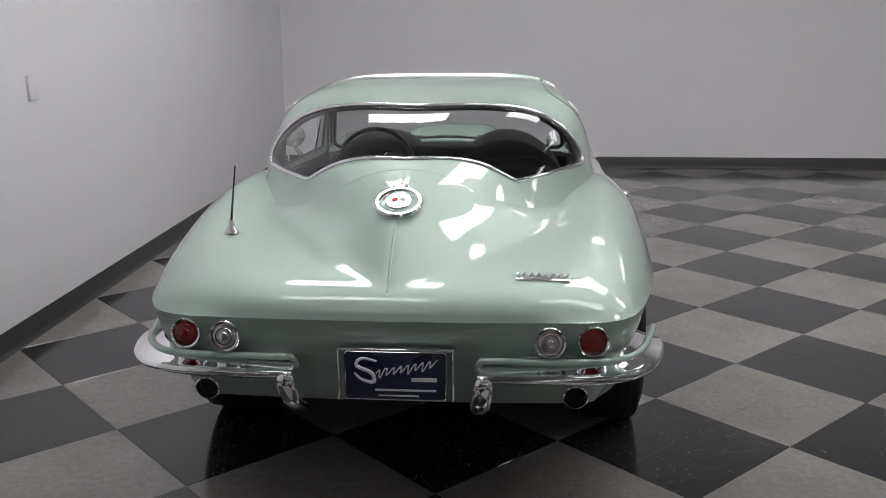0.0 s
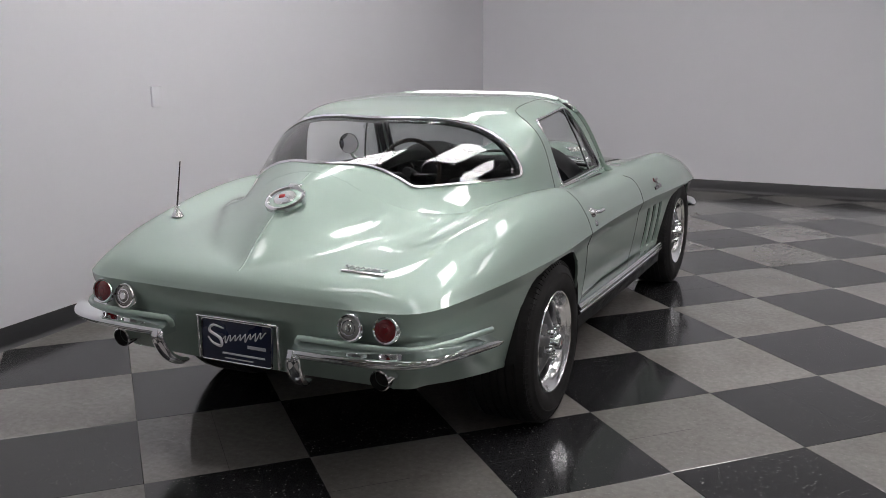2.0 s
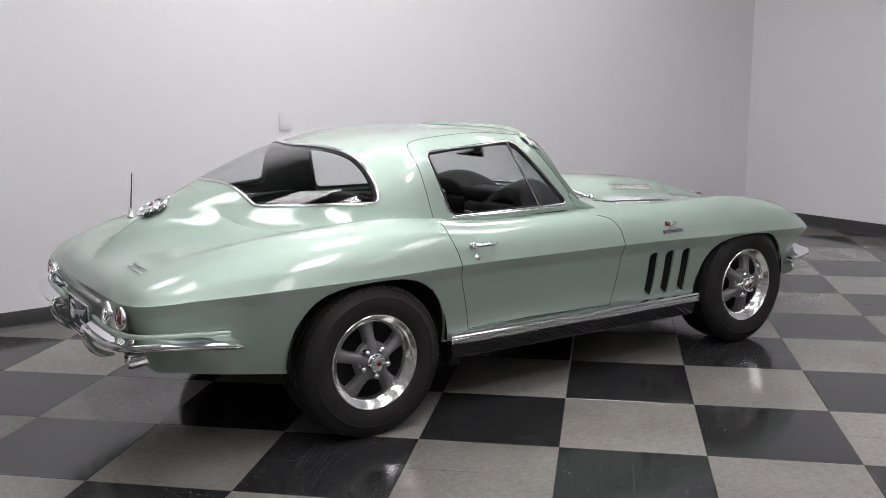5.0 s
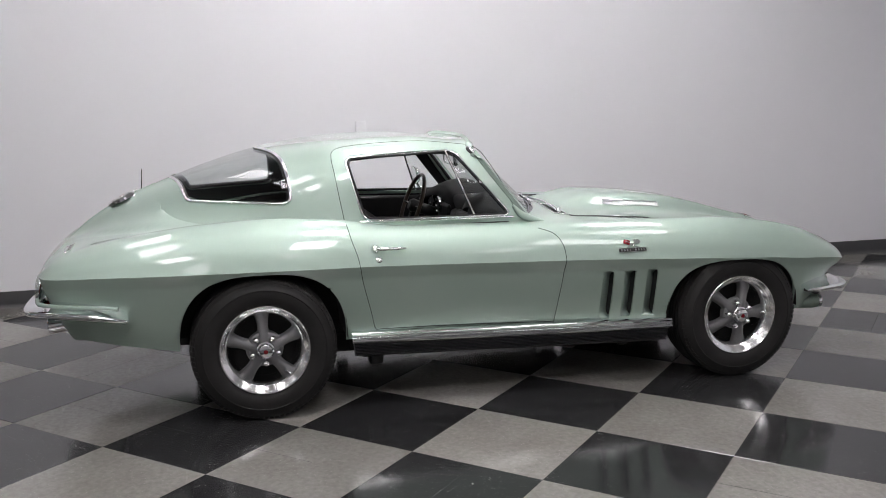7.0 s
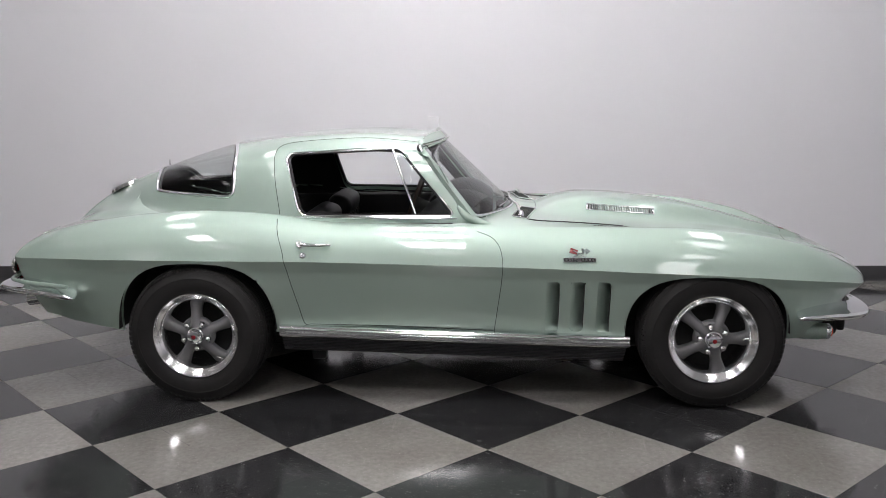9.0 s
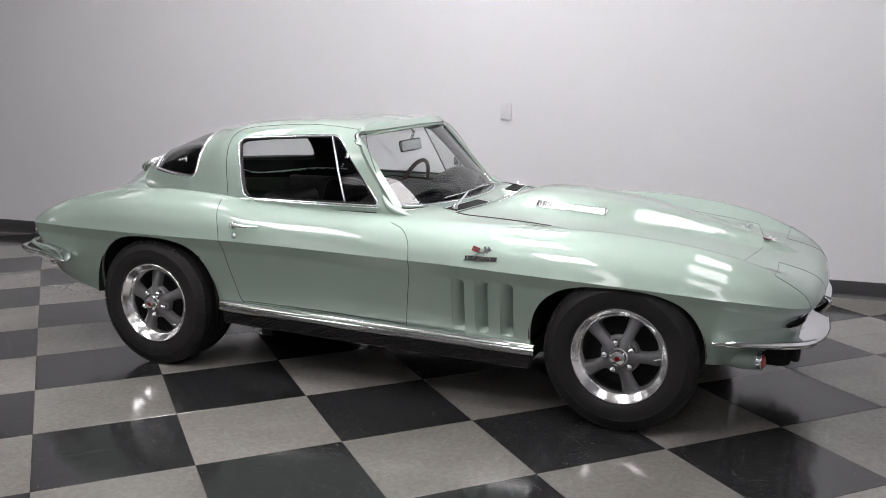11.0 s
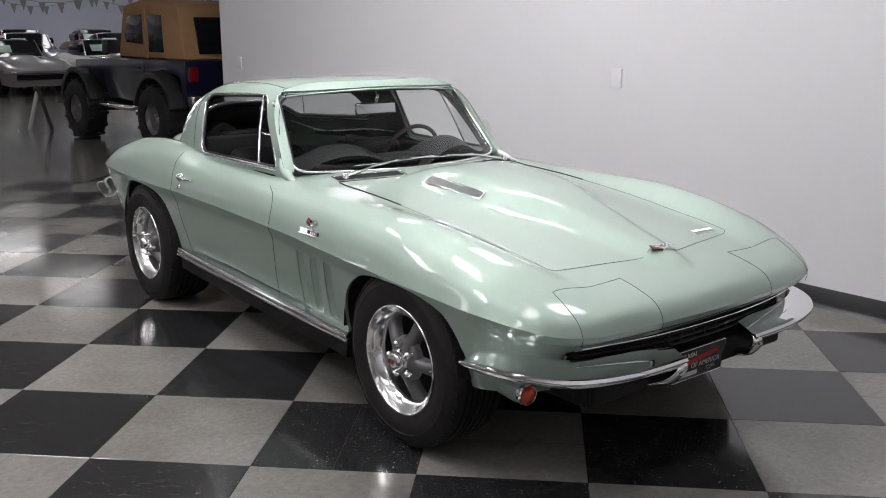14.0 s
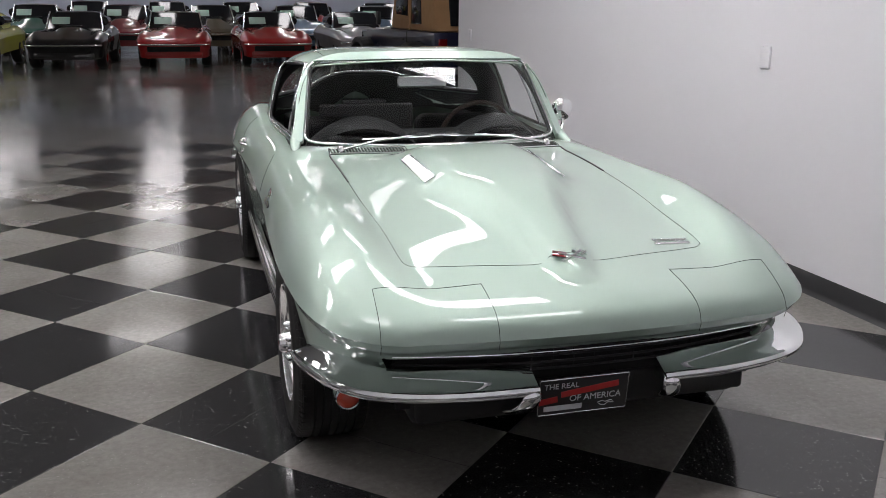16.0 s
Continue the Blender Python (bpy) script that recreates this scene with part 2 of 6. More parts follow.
def tile_material(name, low, high, fleck, fleck_amount):
    """Waxed vinyl composition tile with flecks, scuffs and a little tone of its own."""
    m = Nodes(name, low, 0.2)
    info = m.node("ShaderNodeObjectInfo")
    geo = m.node("ShaderNodeNewGeometry")
    n1 = m.node("ShaderNodeTexNoise", Scale=38.0, Detail=5.0, Roughness=0.65)
    n2 = m.node("ShaderNodeTexVoronoi", Scale=55.0)
    n3 = m.node("ShaderNodeTexNoise", Scale=1.6, Detail=5.0, Roughness=0.6)
    n4 = m.node("ShaderNodeTexNoise", Scale=7.0, Detail=6.0, Roughness=0.7)
    for n in (n1, n2, n3, n4):
        m.link(geo.outputs["Position"], n.inputs["Vector"])
    mottle = m.ramp(n1.outputs["Fac"], (0.28, (0, 0, 0)), (0.72, (1, 1, 1)))
    base = m.mix(tuple(v * 1.05 for v in low), tuple(v * 0.97 for v in high), mottle)
    scuff_co = m.node("ShaderNodeMapping")
    scuff_co.inputs["Scale"].default_value = (2.2, 26.0, 1.0)
    scuff_co.inputs["Rotation"].default_value = (0, 0, 0.6)
    m.link(geo.outputs["Position"], scuff_co.inputs["Vector"])
    scuff = m.node("ShaderNodeTexNoise", Scale=1.0, Detail=6.0, Roughness=0.75)
    m.link(scuff_co.outputs["Vector"], scuff.inputs["Vector"])
    worn = m.ramp(scuff.outputs["Fac"], (0.60, (0, 0, 0)), (0.74, (0.35, 0.35, 0.35)))
    base = m.mix(base, tuple(min(1, v * 1.5 + 0.02) for v in high), worn)
    stain = m.ramp(n3.outputs["Fac"], (0.35, (0.84, 0.83, 0.81)), (0.62, (1.06, 1.06, 1.06)))
    base = m.mix(base, stain, 1.0, "MULTIPLY")
    spot = m.ramp(n2.outputs["Distance"], (0.10, (1, 1, 1)), (0.17, (0, 0, 0)))
    sparse = m.ramp(n4.outputs["Fac"], (0.38, (0, 0, 0)), (0.52, (1, 1, 1)))
    k = m.mix(spot, sparse, 1.0, "MULTIPLY")
    k = m.mix(k, (fleck_amount,) * 3, 1.0, "MULTIPLY")
    c = m.mix(base, fleck, k)
    tone = m.ramp(info.outputs["Random"], (0.0, (0.86, 0.86, 0.86)), (1.0, (1.1, 1.1, 1.09)))
    m.colour(m.mix(c, tone, 1.0, "MULTIPLY"))
    m.span(m.mix(n3.outputs["Fac"], n4.outputs["Fac"], 0.5), 0.06, 0.20, "Roughness")
    m.set("Specular IOR Level", 0.62)
    return m.bump(n4.outputs["Fac"], 0.010, 0.004).mat


M_WALL = wall_material()
M_BASE = plain("black_rubber_baseboard", (0.035, 0.035, 0.037), 0.4, 0.0, 30.0)
M_TILE_L = tile_material("grey_vinyl_tile", (0.158, 0.152, 0.141), (0.238, 0.230, 0.215), (0.40, 0.40, 0.38), 0.35)
M_TILE_D = tile_material("charcoal_vinyl_tile", (0.012, 0.012, 0.013), (0.030, 0.030, 0.032), (0.42, 0.42, 0.40), 0.65)


def concrete_material():
    m = Nodes("polished_concrete", (0.2, 0.195, 0.18), 0.15)
    a, b = m.noise(0.35, 6.0, 0.6), m.noise(9.0, 6.0, 0.7)
    c = m.mix((0.16, 0.152, 0.138), (0.26, 0.25, 0.23), a)
    m.colour(m.mix(c, (0.13, 0.125, 0.115), b))
    m.span(a, 0.08, 0.22, "Roughness")
    return m.bump(b, 0.03, 0.004).mat


M_CONCRETE = concrete_material()
M_CEILING = plain("ceiling_tile", (0.7, 0.7, 0.7), 0.9, 0.0, 20.0, 0.06)


@functools.lru_cache(maxsize=None)
def diffuser_material(strength):
    return glow("troffer_diffuser", (1.0, 0.962, 0.982), strength)


# ---------- room ----------
WALL_X, WALL_Y, EDGE_Y = -2.07, 5.15, -6.2
CEIL = 4.0


def slab(name, lo, hi, mat, label="", category=""):
    size = [b - a for a, b in zip(lo, hi)]
    ob = part(name, box(size, [(a + b) / 2 for a, b in zip(lo, hi)]), mat)
    return tagged(ob, label, category, "", "structure")


WALL_END, WALL_TURN = -6.05, 1.43
WALL_FRAME = pose(WALL_X, 0, 0, 0, 0, WALL_TURN)
ww = slab("wall_west", (-0.16, WALL_END, 0), (0, WALL_Y + 0.16, CEIL), M_WALL, "white painted showroom partition wall", "wall")
ww.matrix_basis = WALL_FRAME
slab("wall_north", (WALL_X - 0.13, WALL_Y, 0), (16, WALL_Y + 0.16, CEIL), M_WALL, "white painted showroom end wall", "wall")
slab("wall_east", (16, -34, 0), (16.2, WALL_Y + 0.16, CEIL), M_WALL, "white painted hall wall", "wall")
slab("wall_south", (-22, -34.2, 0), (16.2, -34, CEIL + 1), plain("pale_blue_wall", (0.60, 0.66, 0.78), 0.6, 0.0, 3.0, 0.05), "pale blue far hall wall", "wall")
slab("wall_back", (-22.2, -34.2, 0), (-22, WALL_Y, CEIL), M_WALL, "white painted hall wall", "wall")
slab("wall_close", (-22.2, WALL_Y, 0), (WALL_X - 0.30, WALL_Y + 0.16, CEIL), M_WALL, "white painted hall wall", "wall")
slab("ceiling", (-22.2, -34.2, CEIL), (16.2, WALL_Y + 0.16, CEIL + 0.1), M_CEILING, "pale grey ceiling", "ceiling")
slab("floor_concrete", (-22.2, -34.2, -0.1), (16.2, EDGE_Y, -0.001), M_CONCRETE, "polished grey concrete hall floor", "floor")
slab("floor_base", (-22.2, EDGE_Y, -0.1), (16.2, WALL_Y + 0.16, -0.006), M_DARK, "dark bed under the vinyl tiles", "floor")


def baseboard(name, a, b, normal):
    """Black cove base with a rounded top and a flared foot."""
    prof = [(0.0, 0.115), (0.004, 0.118), (0.008, 0.112), (0.008, 0.03), (0.014, 0.012), (0.026, 0.0), (0.0, 0.0)]
    verts = []
    for p in (a, b):
        for d, z in prof:
            verts.append((p[0] + normal[0] * d, p[1] + normal[1] * d, z))
    n = len(prof)
    faces = [(i, (i + 1) % n, n + (i + 1) % n, n + i) for i in range(n)] + [tuple(range(n)), tuple(range(2 * n - 1, n - 1, -1))]
    return tagged(part(name, clean(from_arrays(verts, faces)), M_BASE), "black rubber cove baseboard along the wall", "baseboard", "", "structure")


baseboard("baseboard", (0, WALL_END), (0, WALL_Y), (1, 0)).matrix_basis = WALL_FRAME
baseboard("baseboard_end", (WALL_X - 0.1, WALL_Y), (16, WALL_Y), (0, -1))
baseboard("baseboard_return", (-0.16, WALL_END), (0.008, WALL_END), (0, -1)).matrix_basis = WALL_FRAME

# ceiling troffers


def troffer(x, y, turn=0):
    t = thing("ceiling_light", "recessed white fluorescent troffer in the ceiling", "light", "ceiling troffers", pose(x, y, CEIL, 0, 0, turn))
    part("frame", merge(box((1.26, 0.03, 0.05), (0, 0.31, -0.02), 0.004), box((1.26, 0.03, 0.05), (0, -0.31, -0.02), 0.004),
                        box((0.03, 0.59, 0.05), (0.615, 0, -0.02), 0.004), box((0.03, 0.59, 0.05), (-0.615, 0, -0.02), 0.004)), M_WHITE, t)
    part("diffuser", box((1.2, 0.59, 0.02), (0, 0, -0.025)), diffuser_material(9), t)
    return t


first = troffer(-0.7, -2.75, 0)
ROWS = {-5.2: (2, 2, 2, 2, 2, 2), -2.75: (9, 10, 16, 5, 3, 3), -0.25: (20, 25, 23, 6, 3, 3), 2.25: (11, 8, 8, 7, 4, 3)}
spots = [(x, y, level) for y, levels in ROWS.items() for x, level in zip((-0.7, 1.7, 4.1, 6.6, 9.6, 13.0), levels)]
spots += [(x, y, level) for x in (-18, -13, -8, -3, 2, 7, 12) for y, level in ((-31, 13), (-26, 13), (-21, 12), (-16, 8), (-11, 4))]
for x, y, level in spots:
    if (x, y) == (-0.7, -2.75):
        continue
    lamp = copy_thing(first, pose(x, y, CEIL, 0, 0, 0))
    for o in lamp.children:
        if o.name.startswith("diffuser"):
            o.material_slots[0].link = "OBJECT"
            o.material_slots[0].material = diffuser_material(level)

# ---------- the green coupe: shape ----------
# x to its right, y ahead, z up; the middle of the wheelbase is at the origin.
XC = keyed((-2.262, 0.60), (-2.245, 0.665), (-2.21, 0.715), (-2.15, 0.75), (-2.0, 0.795), (-1.6, 0.855), (-1.2, 0.878), (-0.8, 0.866),
           (-0.2, 0.848), (0.3, 0.848), (0.9, 0.872), (1.3, 0.88), (1.6, 0.865), (1.85, 0.826), (1.93, 0.795), (1.98, 0.76), (2.02, 0.705), (2.045, 0.64), (2.055, 0.58))
ZC = keyed((-2.262, 0.703), (-1.9, 0.716), (-1.4, 0.718), (-0.8, 0.714), (-0.25, 0.70), (0.25, 0.687), (0.82, 0.67), (1.34, 0.651),
           (1.6, 0.634), (1.9, 0.613), (2.055, 0.583))
ZR = keyed((-2.262, 0.703), (-2.2, 0.765), (-2.1, 0.805), (-1.85, 0.868), (-1.5, 0.92), (-1.2, 0.938), (-0.9, 0.925), (-0.6, 0.885),
           (-0.2, 0.870), (0.3, 0.862), (0.7, 0.856), (1.1, 0.854), (1.4, 0.828), (1.65, 0.780), (1.85, 0.716), (1.95, 0.675), (2.0, 0.650), (2.03, 0.630), (2.048, 0.608), (2.055, 0.585))
XR = keyed((-2.262, 0.52), (-1.85, 0.63), (-1.2, 0.70), (-0.6, 0.72), (0.0, 0.72), (0.6, 0.70), (1.1, 0.70), (1.5, 0.68), (1.85, 0.63), (2.14, 0.52))
ZV = keyed((-2.262, 0.703), (-2.24, 0.742), (-2.2, 0.773), (-2.125, 0.802), (-1.85, 0.852), (-1.5, 0.89), (-1.2, 0.90), (-0.6, 0.88), (0.0, 0.872), (0.27, 0.884),
           (0.45, 0.863), (0.5, 0.861), (0.7, 0.85), (1.1, 0.810), (1.5, 0.756), (1.75, 0.712), (1.9, 0.685), (1.97, 0.665), (2.01, 0.648), (2.035, 0.628), (2.048, 0.608), (2.055, 0.585))
XV = keyed((-2.262, 0.42), (-1.5, 0.50), (-0.6, 0.56), (0.5, 0.56), (1.1, 0.52), (1.85, 0.46), (2.14, 0.40))
ZM = keyed((-2.262, 0.703), (-2.24, 0.744), (-2.2, 0.776), (-2.1, 0.810), (-1.85, 0.858), (-1.5, 0.895), (-0.6, 0.89), (0.0, 0.885), (0.30, 0.897), (0.45, 0.882), (0.5, 0.882),
           (0.7, 0.872), (1.1, 0.838), (1.5, 0.776), (1.75, 0.72), (1.9, 0.688), (1.97, 0.668), (2.01, 0.650), (2.035, 0.629), (2.048, 0.608), (2.055, 0.585))
BULGE_H = keyed((0.43, 0.0), (0.56, 0.05), (0.68, 0.076), (0.9, 0.083), (1.15, 0.078), (1.35, 0.062), (1.6, 0.040), (1.75, 0.035), (1.82, 0.027), (1.87, 0.017), (1.90, 0.0))
BULGE_W = keyed((0.40, 0.27), (1.0, 0.262), (1.15, 0.225), (1.3, 0.165), (1.55, 0.105), (1.75, 0.070), (1.82, 0.052), (1.90, 0.012))


def deck_z(x, y):
    """Height of fenders, hood and rear deck over the plan."""
    x = abs(x)
    xc, zc, zr = float(XC(y)), float(ZC(y)), float(ZR(y))
    xr, xv = min(float(XR(y)), xc - 0.06), min(float(XV(y)), xc - 0.12)
    rise = zr - zc
    prof = keyed((0.0, float(ZM(y))), (xv * 0.5, float(ZM(y)) * 0.6 + float(ZV(y)) * 0.4), (xv, float(ZV(y))), (xr, zr), (xr + (xc - xr) * 0.5, zc + rise * 0.80),
                 (xr + (xc - xr) * 0.82, zc + rise * 0.42), (xc, zc))
    z = float(prof(x))
    if y < -1.45:
        fade = min(1.0, (-1.45 - y) / 0.25)
        crown = tail_z(x, y) - 0.0003 * fade
        soft = 0.13 * min(1.0, max(0.03, (y + 2.262) / 0.3))
        h = max(0.0, 1 - abs(crown - z) / soft)
        z += fade * (max(crown, z) + h * h * soft / 4 - z)
    if 0.4 < y < 1.90:
        z += float(BULGE_H(y)) / (1 + (x / float(BULGE_W(y))) ** 9)
    return z


def bow(x, y):
    """How far the tail and nose edges swing back towards the corners."""
    if y < -1.9:
        return 0.03 * (x / 0.7) ** 2 * min(1, (-1.9 - y) / 0.36)
    if y > 1.7:
        return -0.05 * (x / 0.655) ** 2 * min(1, (y - 1.7) / 0.355)
    return 0.0


def deck_point(x, y, lift=0.0):
    return np.array((x, y + bow(x, y), deck_z(x, y) + lift))


# cabin
ZT = keyed((-2.26, 0.66), (-2.2, 0.735), (-2.1, 0.85), (-1.95, 0.955), (-1.8, 1.03), (-1.66, 1.088), (-1.45, 1.164), (-1.2, 1.233), (-1.05, 1.258),
           (-0.8, 1.285), (-0.45, 1.298), (-0.2, 1.278))
ZB = keyed((-2.26, 0.65), (-2.1, 0.76), (-1.9, 0.83), (-1.6, 0.875), (-1.1, 0.875), (-0.2, 0.865))
XB = keyed((-2.26, 0.02), (-2.1, 0.085), (-1.95, 0.17), (-1.75, 0.30), (-1.55, 0.415), (-1.3, 0.555), (-1.1, 0.65), (-0.85, 0.70), (-0.6, 0.70), (-0.2, 0.670))
NE = keyed((-2.26, 1.35), (-1.9, 1.5), (-1.72, 1.9), (-1.6, 2.3), (-1.3, 2.8), (-1.05, 3.4), (-0.8, 5.0), (-0.2, 6.0))
KT = keyed((-2.26, 0.0), (-1.3, 0.10), (-0.8, 0.16), (-0.2, 0.22))
FLARE = keyed((-2.26, 0.05), (-2.0, 0.10), (-1.7, 0.10), (-1.4, 0.07), (-1.1, 0.03), (-0.8, 0.01), (-0.2, 0.0))


def cabin_section(y, k):
    """(x, z) of the cabin at a station; k 0 is its foot, 0.5 the roof's corner, 1 the crown."""
    y = min(max(y, -2.26), -0.2)
    n, zt, zb, xb = float(NE(y)), float(ZT(y)), float(ZB(y)), float(XB(y))
    turn = 0.5 ** (1 / n)
    if k <= 0.5:
        f = turn * k / 0.5
        g = max(0.0, 1 - f**n) ** (1 / n)
    else:
        g = turn * (1 - k) / 0.5
        f = max(0.0, 1 - g**n) ** (1 / n)
    z = zb + (zt - zb) * f
    x = (xb - float(KT(y)) * (z - zb)) * g + float(FLARE(y)) * (1 - f) ** 4 * min(1, g * 3)
    return x, z


def cabin_k(y, z):
    """The k at which the cabin's side reaches a height."""
    lo, hi = 0.0, 1.0
    for _ in range(30):
        mid = (lo + hi) / 2
        lo, hi = (mid, hi) if cabin_section(y, mid)[1] < z else (lo, mid)
    return lo


@functools.lru_cache(maxsize=None)
def tail_section(y):
    """(x, z) along the boat tail at a station, from the crown outwards."""
    pts = [cabin_section(y, k / 300) for k in range(300, -1, -1)]
    return np.array(pts)


def tail_z(x, y):
    """Height of the boat tail; below the deck where it has run out."""
    pts = tail_section(y)
    if x > pts[-1, 0]:
        return float(pts[-1, 1]) - 2.0 * (x - float(pts[-1, 0]))
    return float(np.interp(x, pts[:, 0], pts[:, 1]))


SCREEN_Y = keyed((0.80, 0.405), (1.34, -0.167))
SCREEN_BOW = keyed((0.80, 0.200), (1.34, 0.115))


def screen_y(x, z):
    """The windscreen's surface."""
    x = abs(x)
    return float(SCREEN_Y(z)) - float(SCREEN_BOW(z)) * (min(x, 0.6) / 0.6) ** 2 - 0.5 * max(0, x - 0.6)


CABIN_K = [k / 64 for k in range(65)]
ROWS_Y = list(np.linspace(-2.25, -1.72, 26)) + list(np.linspace(-1.705, -0.3, 104))
K_METRES = 0.75


def cabin_params():
    """(y, k) of the cabin's grid, tail to windscreen, foot to crown."""
    rows = [[(y, k) for k in CABIN_K] for y in ROWS_Y]
    base = [cabin_section(-0.22, k) for k in CABIN_K]
    for i in range(1, 23):
        f = i / 22
        rows.append([(-0.3 + (screen_y(x, z) + 0.3) * f, k) for k, (x, z) in zip(CABIN_K, base)])
    return np.array(rows)


def rounded_loop(corners, radius, n=6):
    """A polygon with its corners rounded off."""
    out = []
    p = [np.array(c, float) for c in corners]
    for i in range(len(p)):
        a, b, c = p[i - 1], p[i], p[(i + 1) % len(p)]
        r = min(radius, 0.45 * np.linalg.norm(a - b), 0.45 * np.linalg.norm(c - b))
        s, e = b + (a - b) / np.linalg.norm(a - b) * r, b + (c - b) / np.linalg.norm(c - b) * r
        for t in np.linspace(0, 1, n):
            out.append((1 - t) ** 2 * s + 2 * t * (1 - t) * b + t**2 * e)
    return np.array(out)


def nearest_on_loop(loop, q):
    a, b = loop, np.roll(loop, -1, 0)
    ab = b - a
    t = np.clip(((q - a) * ab).sum(1) / ((ab * ab).sum(1) + 1e-12), 0, 1)
    pts = a + ab * t[:, None]
    d = np.hypot(*(pts - q).T)
    k = int(d.argmin())
    return pts[k], d[k]


def inside_loop(loop, q):
    x, y = q
    a, b = loop, np.roll(loop, -1, 0)
    cross = ((a[:, 1] > y) != (b[:, 1] > y)) & (x < (b[:, 0] - a[:, 0]) * (y - a[:, 1]) / (b[:, 1] - a[:, 1] + 1e-12) + a[:, 0])
    return bool(cross.sum() % 2)


def snap_to_loop(verts, loop, axes, where, reach):
    """Pulls the vertices near a loop, seen along one axis, onto it, so that a cut follows it cleanly."""
    lo, hi = loop.min(0) - 0.05, loop.max(0) + 0.05
    for v in verts:
        q = np.array((v[axes[0]], v[axes[1]]))
        if (q < lo).any() or (q > hi).any() or not where(v):
            continue
        p, d = nearest_on_loop(loop, q)
        if d < reach:
            v[axes[0]], v[axes[1]] = p


def split_faces(verts, faces, loop, axes, where):
    """Faces inside a loop, and the rest."""
    ins, outs = [], []
    for f in faces:
        c = np.mean([verts[i] for i in f], axis=0)
        (ins if where(c) and inside_loop(loop, (c[axes[0]], c[axes[1]])) else outs).append(f)
    return ins, outs


def relaxed(points, times=3):
    p = np.array(points, float)
    for _ in range(times):
        p = 0.5 * p + 0.25 * (np.roll(p, 1, 0) + np.roll(p, -1, 0))
    return p


def relaxed_open(points, times=2):
    p = np.array(points, float)
    for _ in range(times):
        p[1:-1] = 0.5 * p[1:-1] + 0.25 * (p[:-2] + p[2:])
    return p


def used(verts, faces):
    idx = sorted({i for f in faces for i in f})
    to = {i: k for k, i in enumerate(idx)}
    return [verts[i] for i in idx], [tuple(to[i] for i in f) for f in faces]


DOOR_GLASS = np.array([(y, cabin_k(y, z) * K_METRES) for y, z in rounded_loop([(-0.742, 0.910), (-0.822, 1.208), (-0.255, 1.232), (0.025, 0.902)], 0.05, 9)])
REAR_EDGE = [(-1.205, 1.0), (-1.195, 0.9), (-1.165, 0.75), (-1.13, 0.62), (-1.105, 0.52), (-1.092, 0.42), (-1.085, 0.32), (-1.084, 0.26), (-1.092, 0.22), (-1.12, 0.205), (-1.2, 0.215),
             (-1.3, 0.235), (-1.4, 0.262), (-1.5, 0.298), (-1.548, 0.325), (-1.568, 0.355), (-1.58, 0.42), (-1.60, 0.56), (-1.63, 0.76), (-1.65, 0.9), (-1.655, 1.0)]
REAR_HALF = smooth_path(REAR_EDGE, 90) * (1, K_METRES)
REAR_GLASS = np.array(list(REAR_HALF) + [(-1.655, 1.2), (-1.205, 1.2)])
LOUVRES = (0.454, 0.571, 0.694)
ARCH_F, ARCH_R = (1.217, 0.335, 0.382, 0.311), (-1.242, 0.335, 0.386, 0.368)


def arch_loop(cy, cz, a, b):
    """Wheel opening, flat-topped, with straight legs below the hub."""
    pts = []
    for k in range(41):
        t = math.pi * k / 40
        c, s = math.cos(t), math.sin(t)
        pts.append((cy + a * math.copysign(abs(c) ** (2 / 2.7), c), cz + b * abs(s) ** (2 / 2.7)))
    return np.array(pts + [(cy - a * 0.97, 0.1), (cy + a * 0.97, 0.1)])


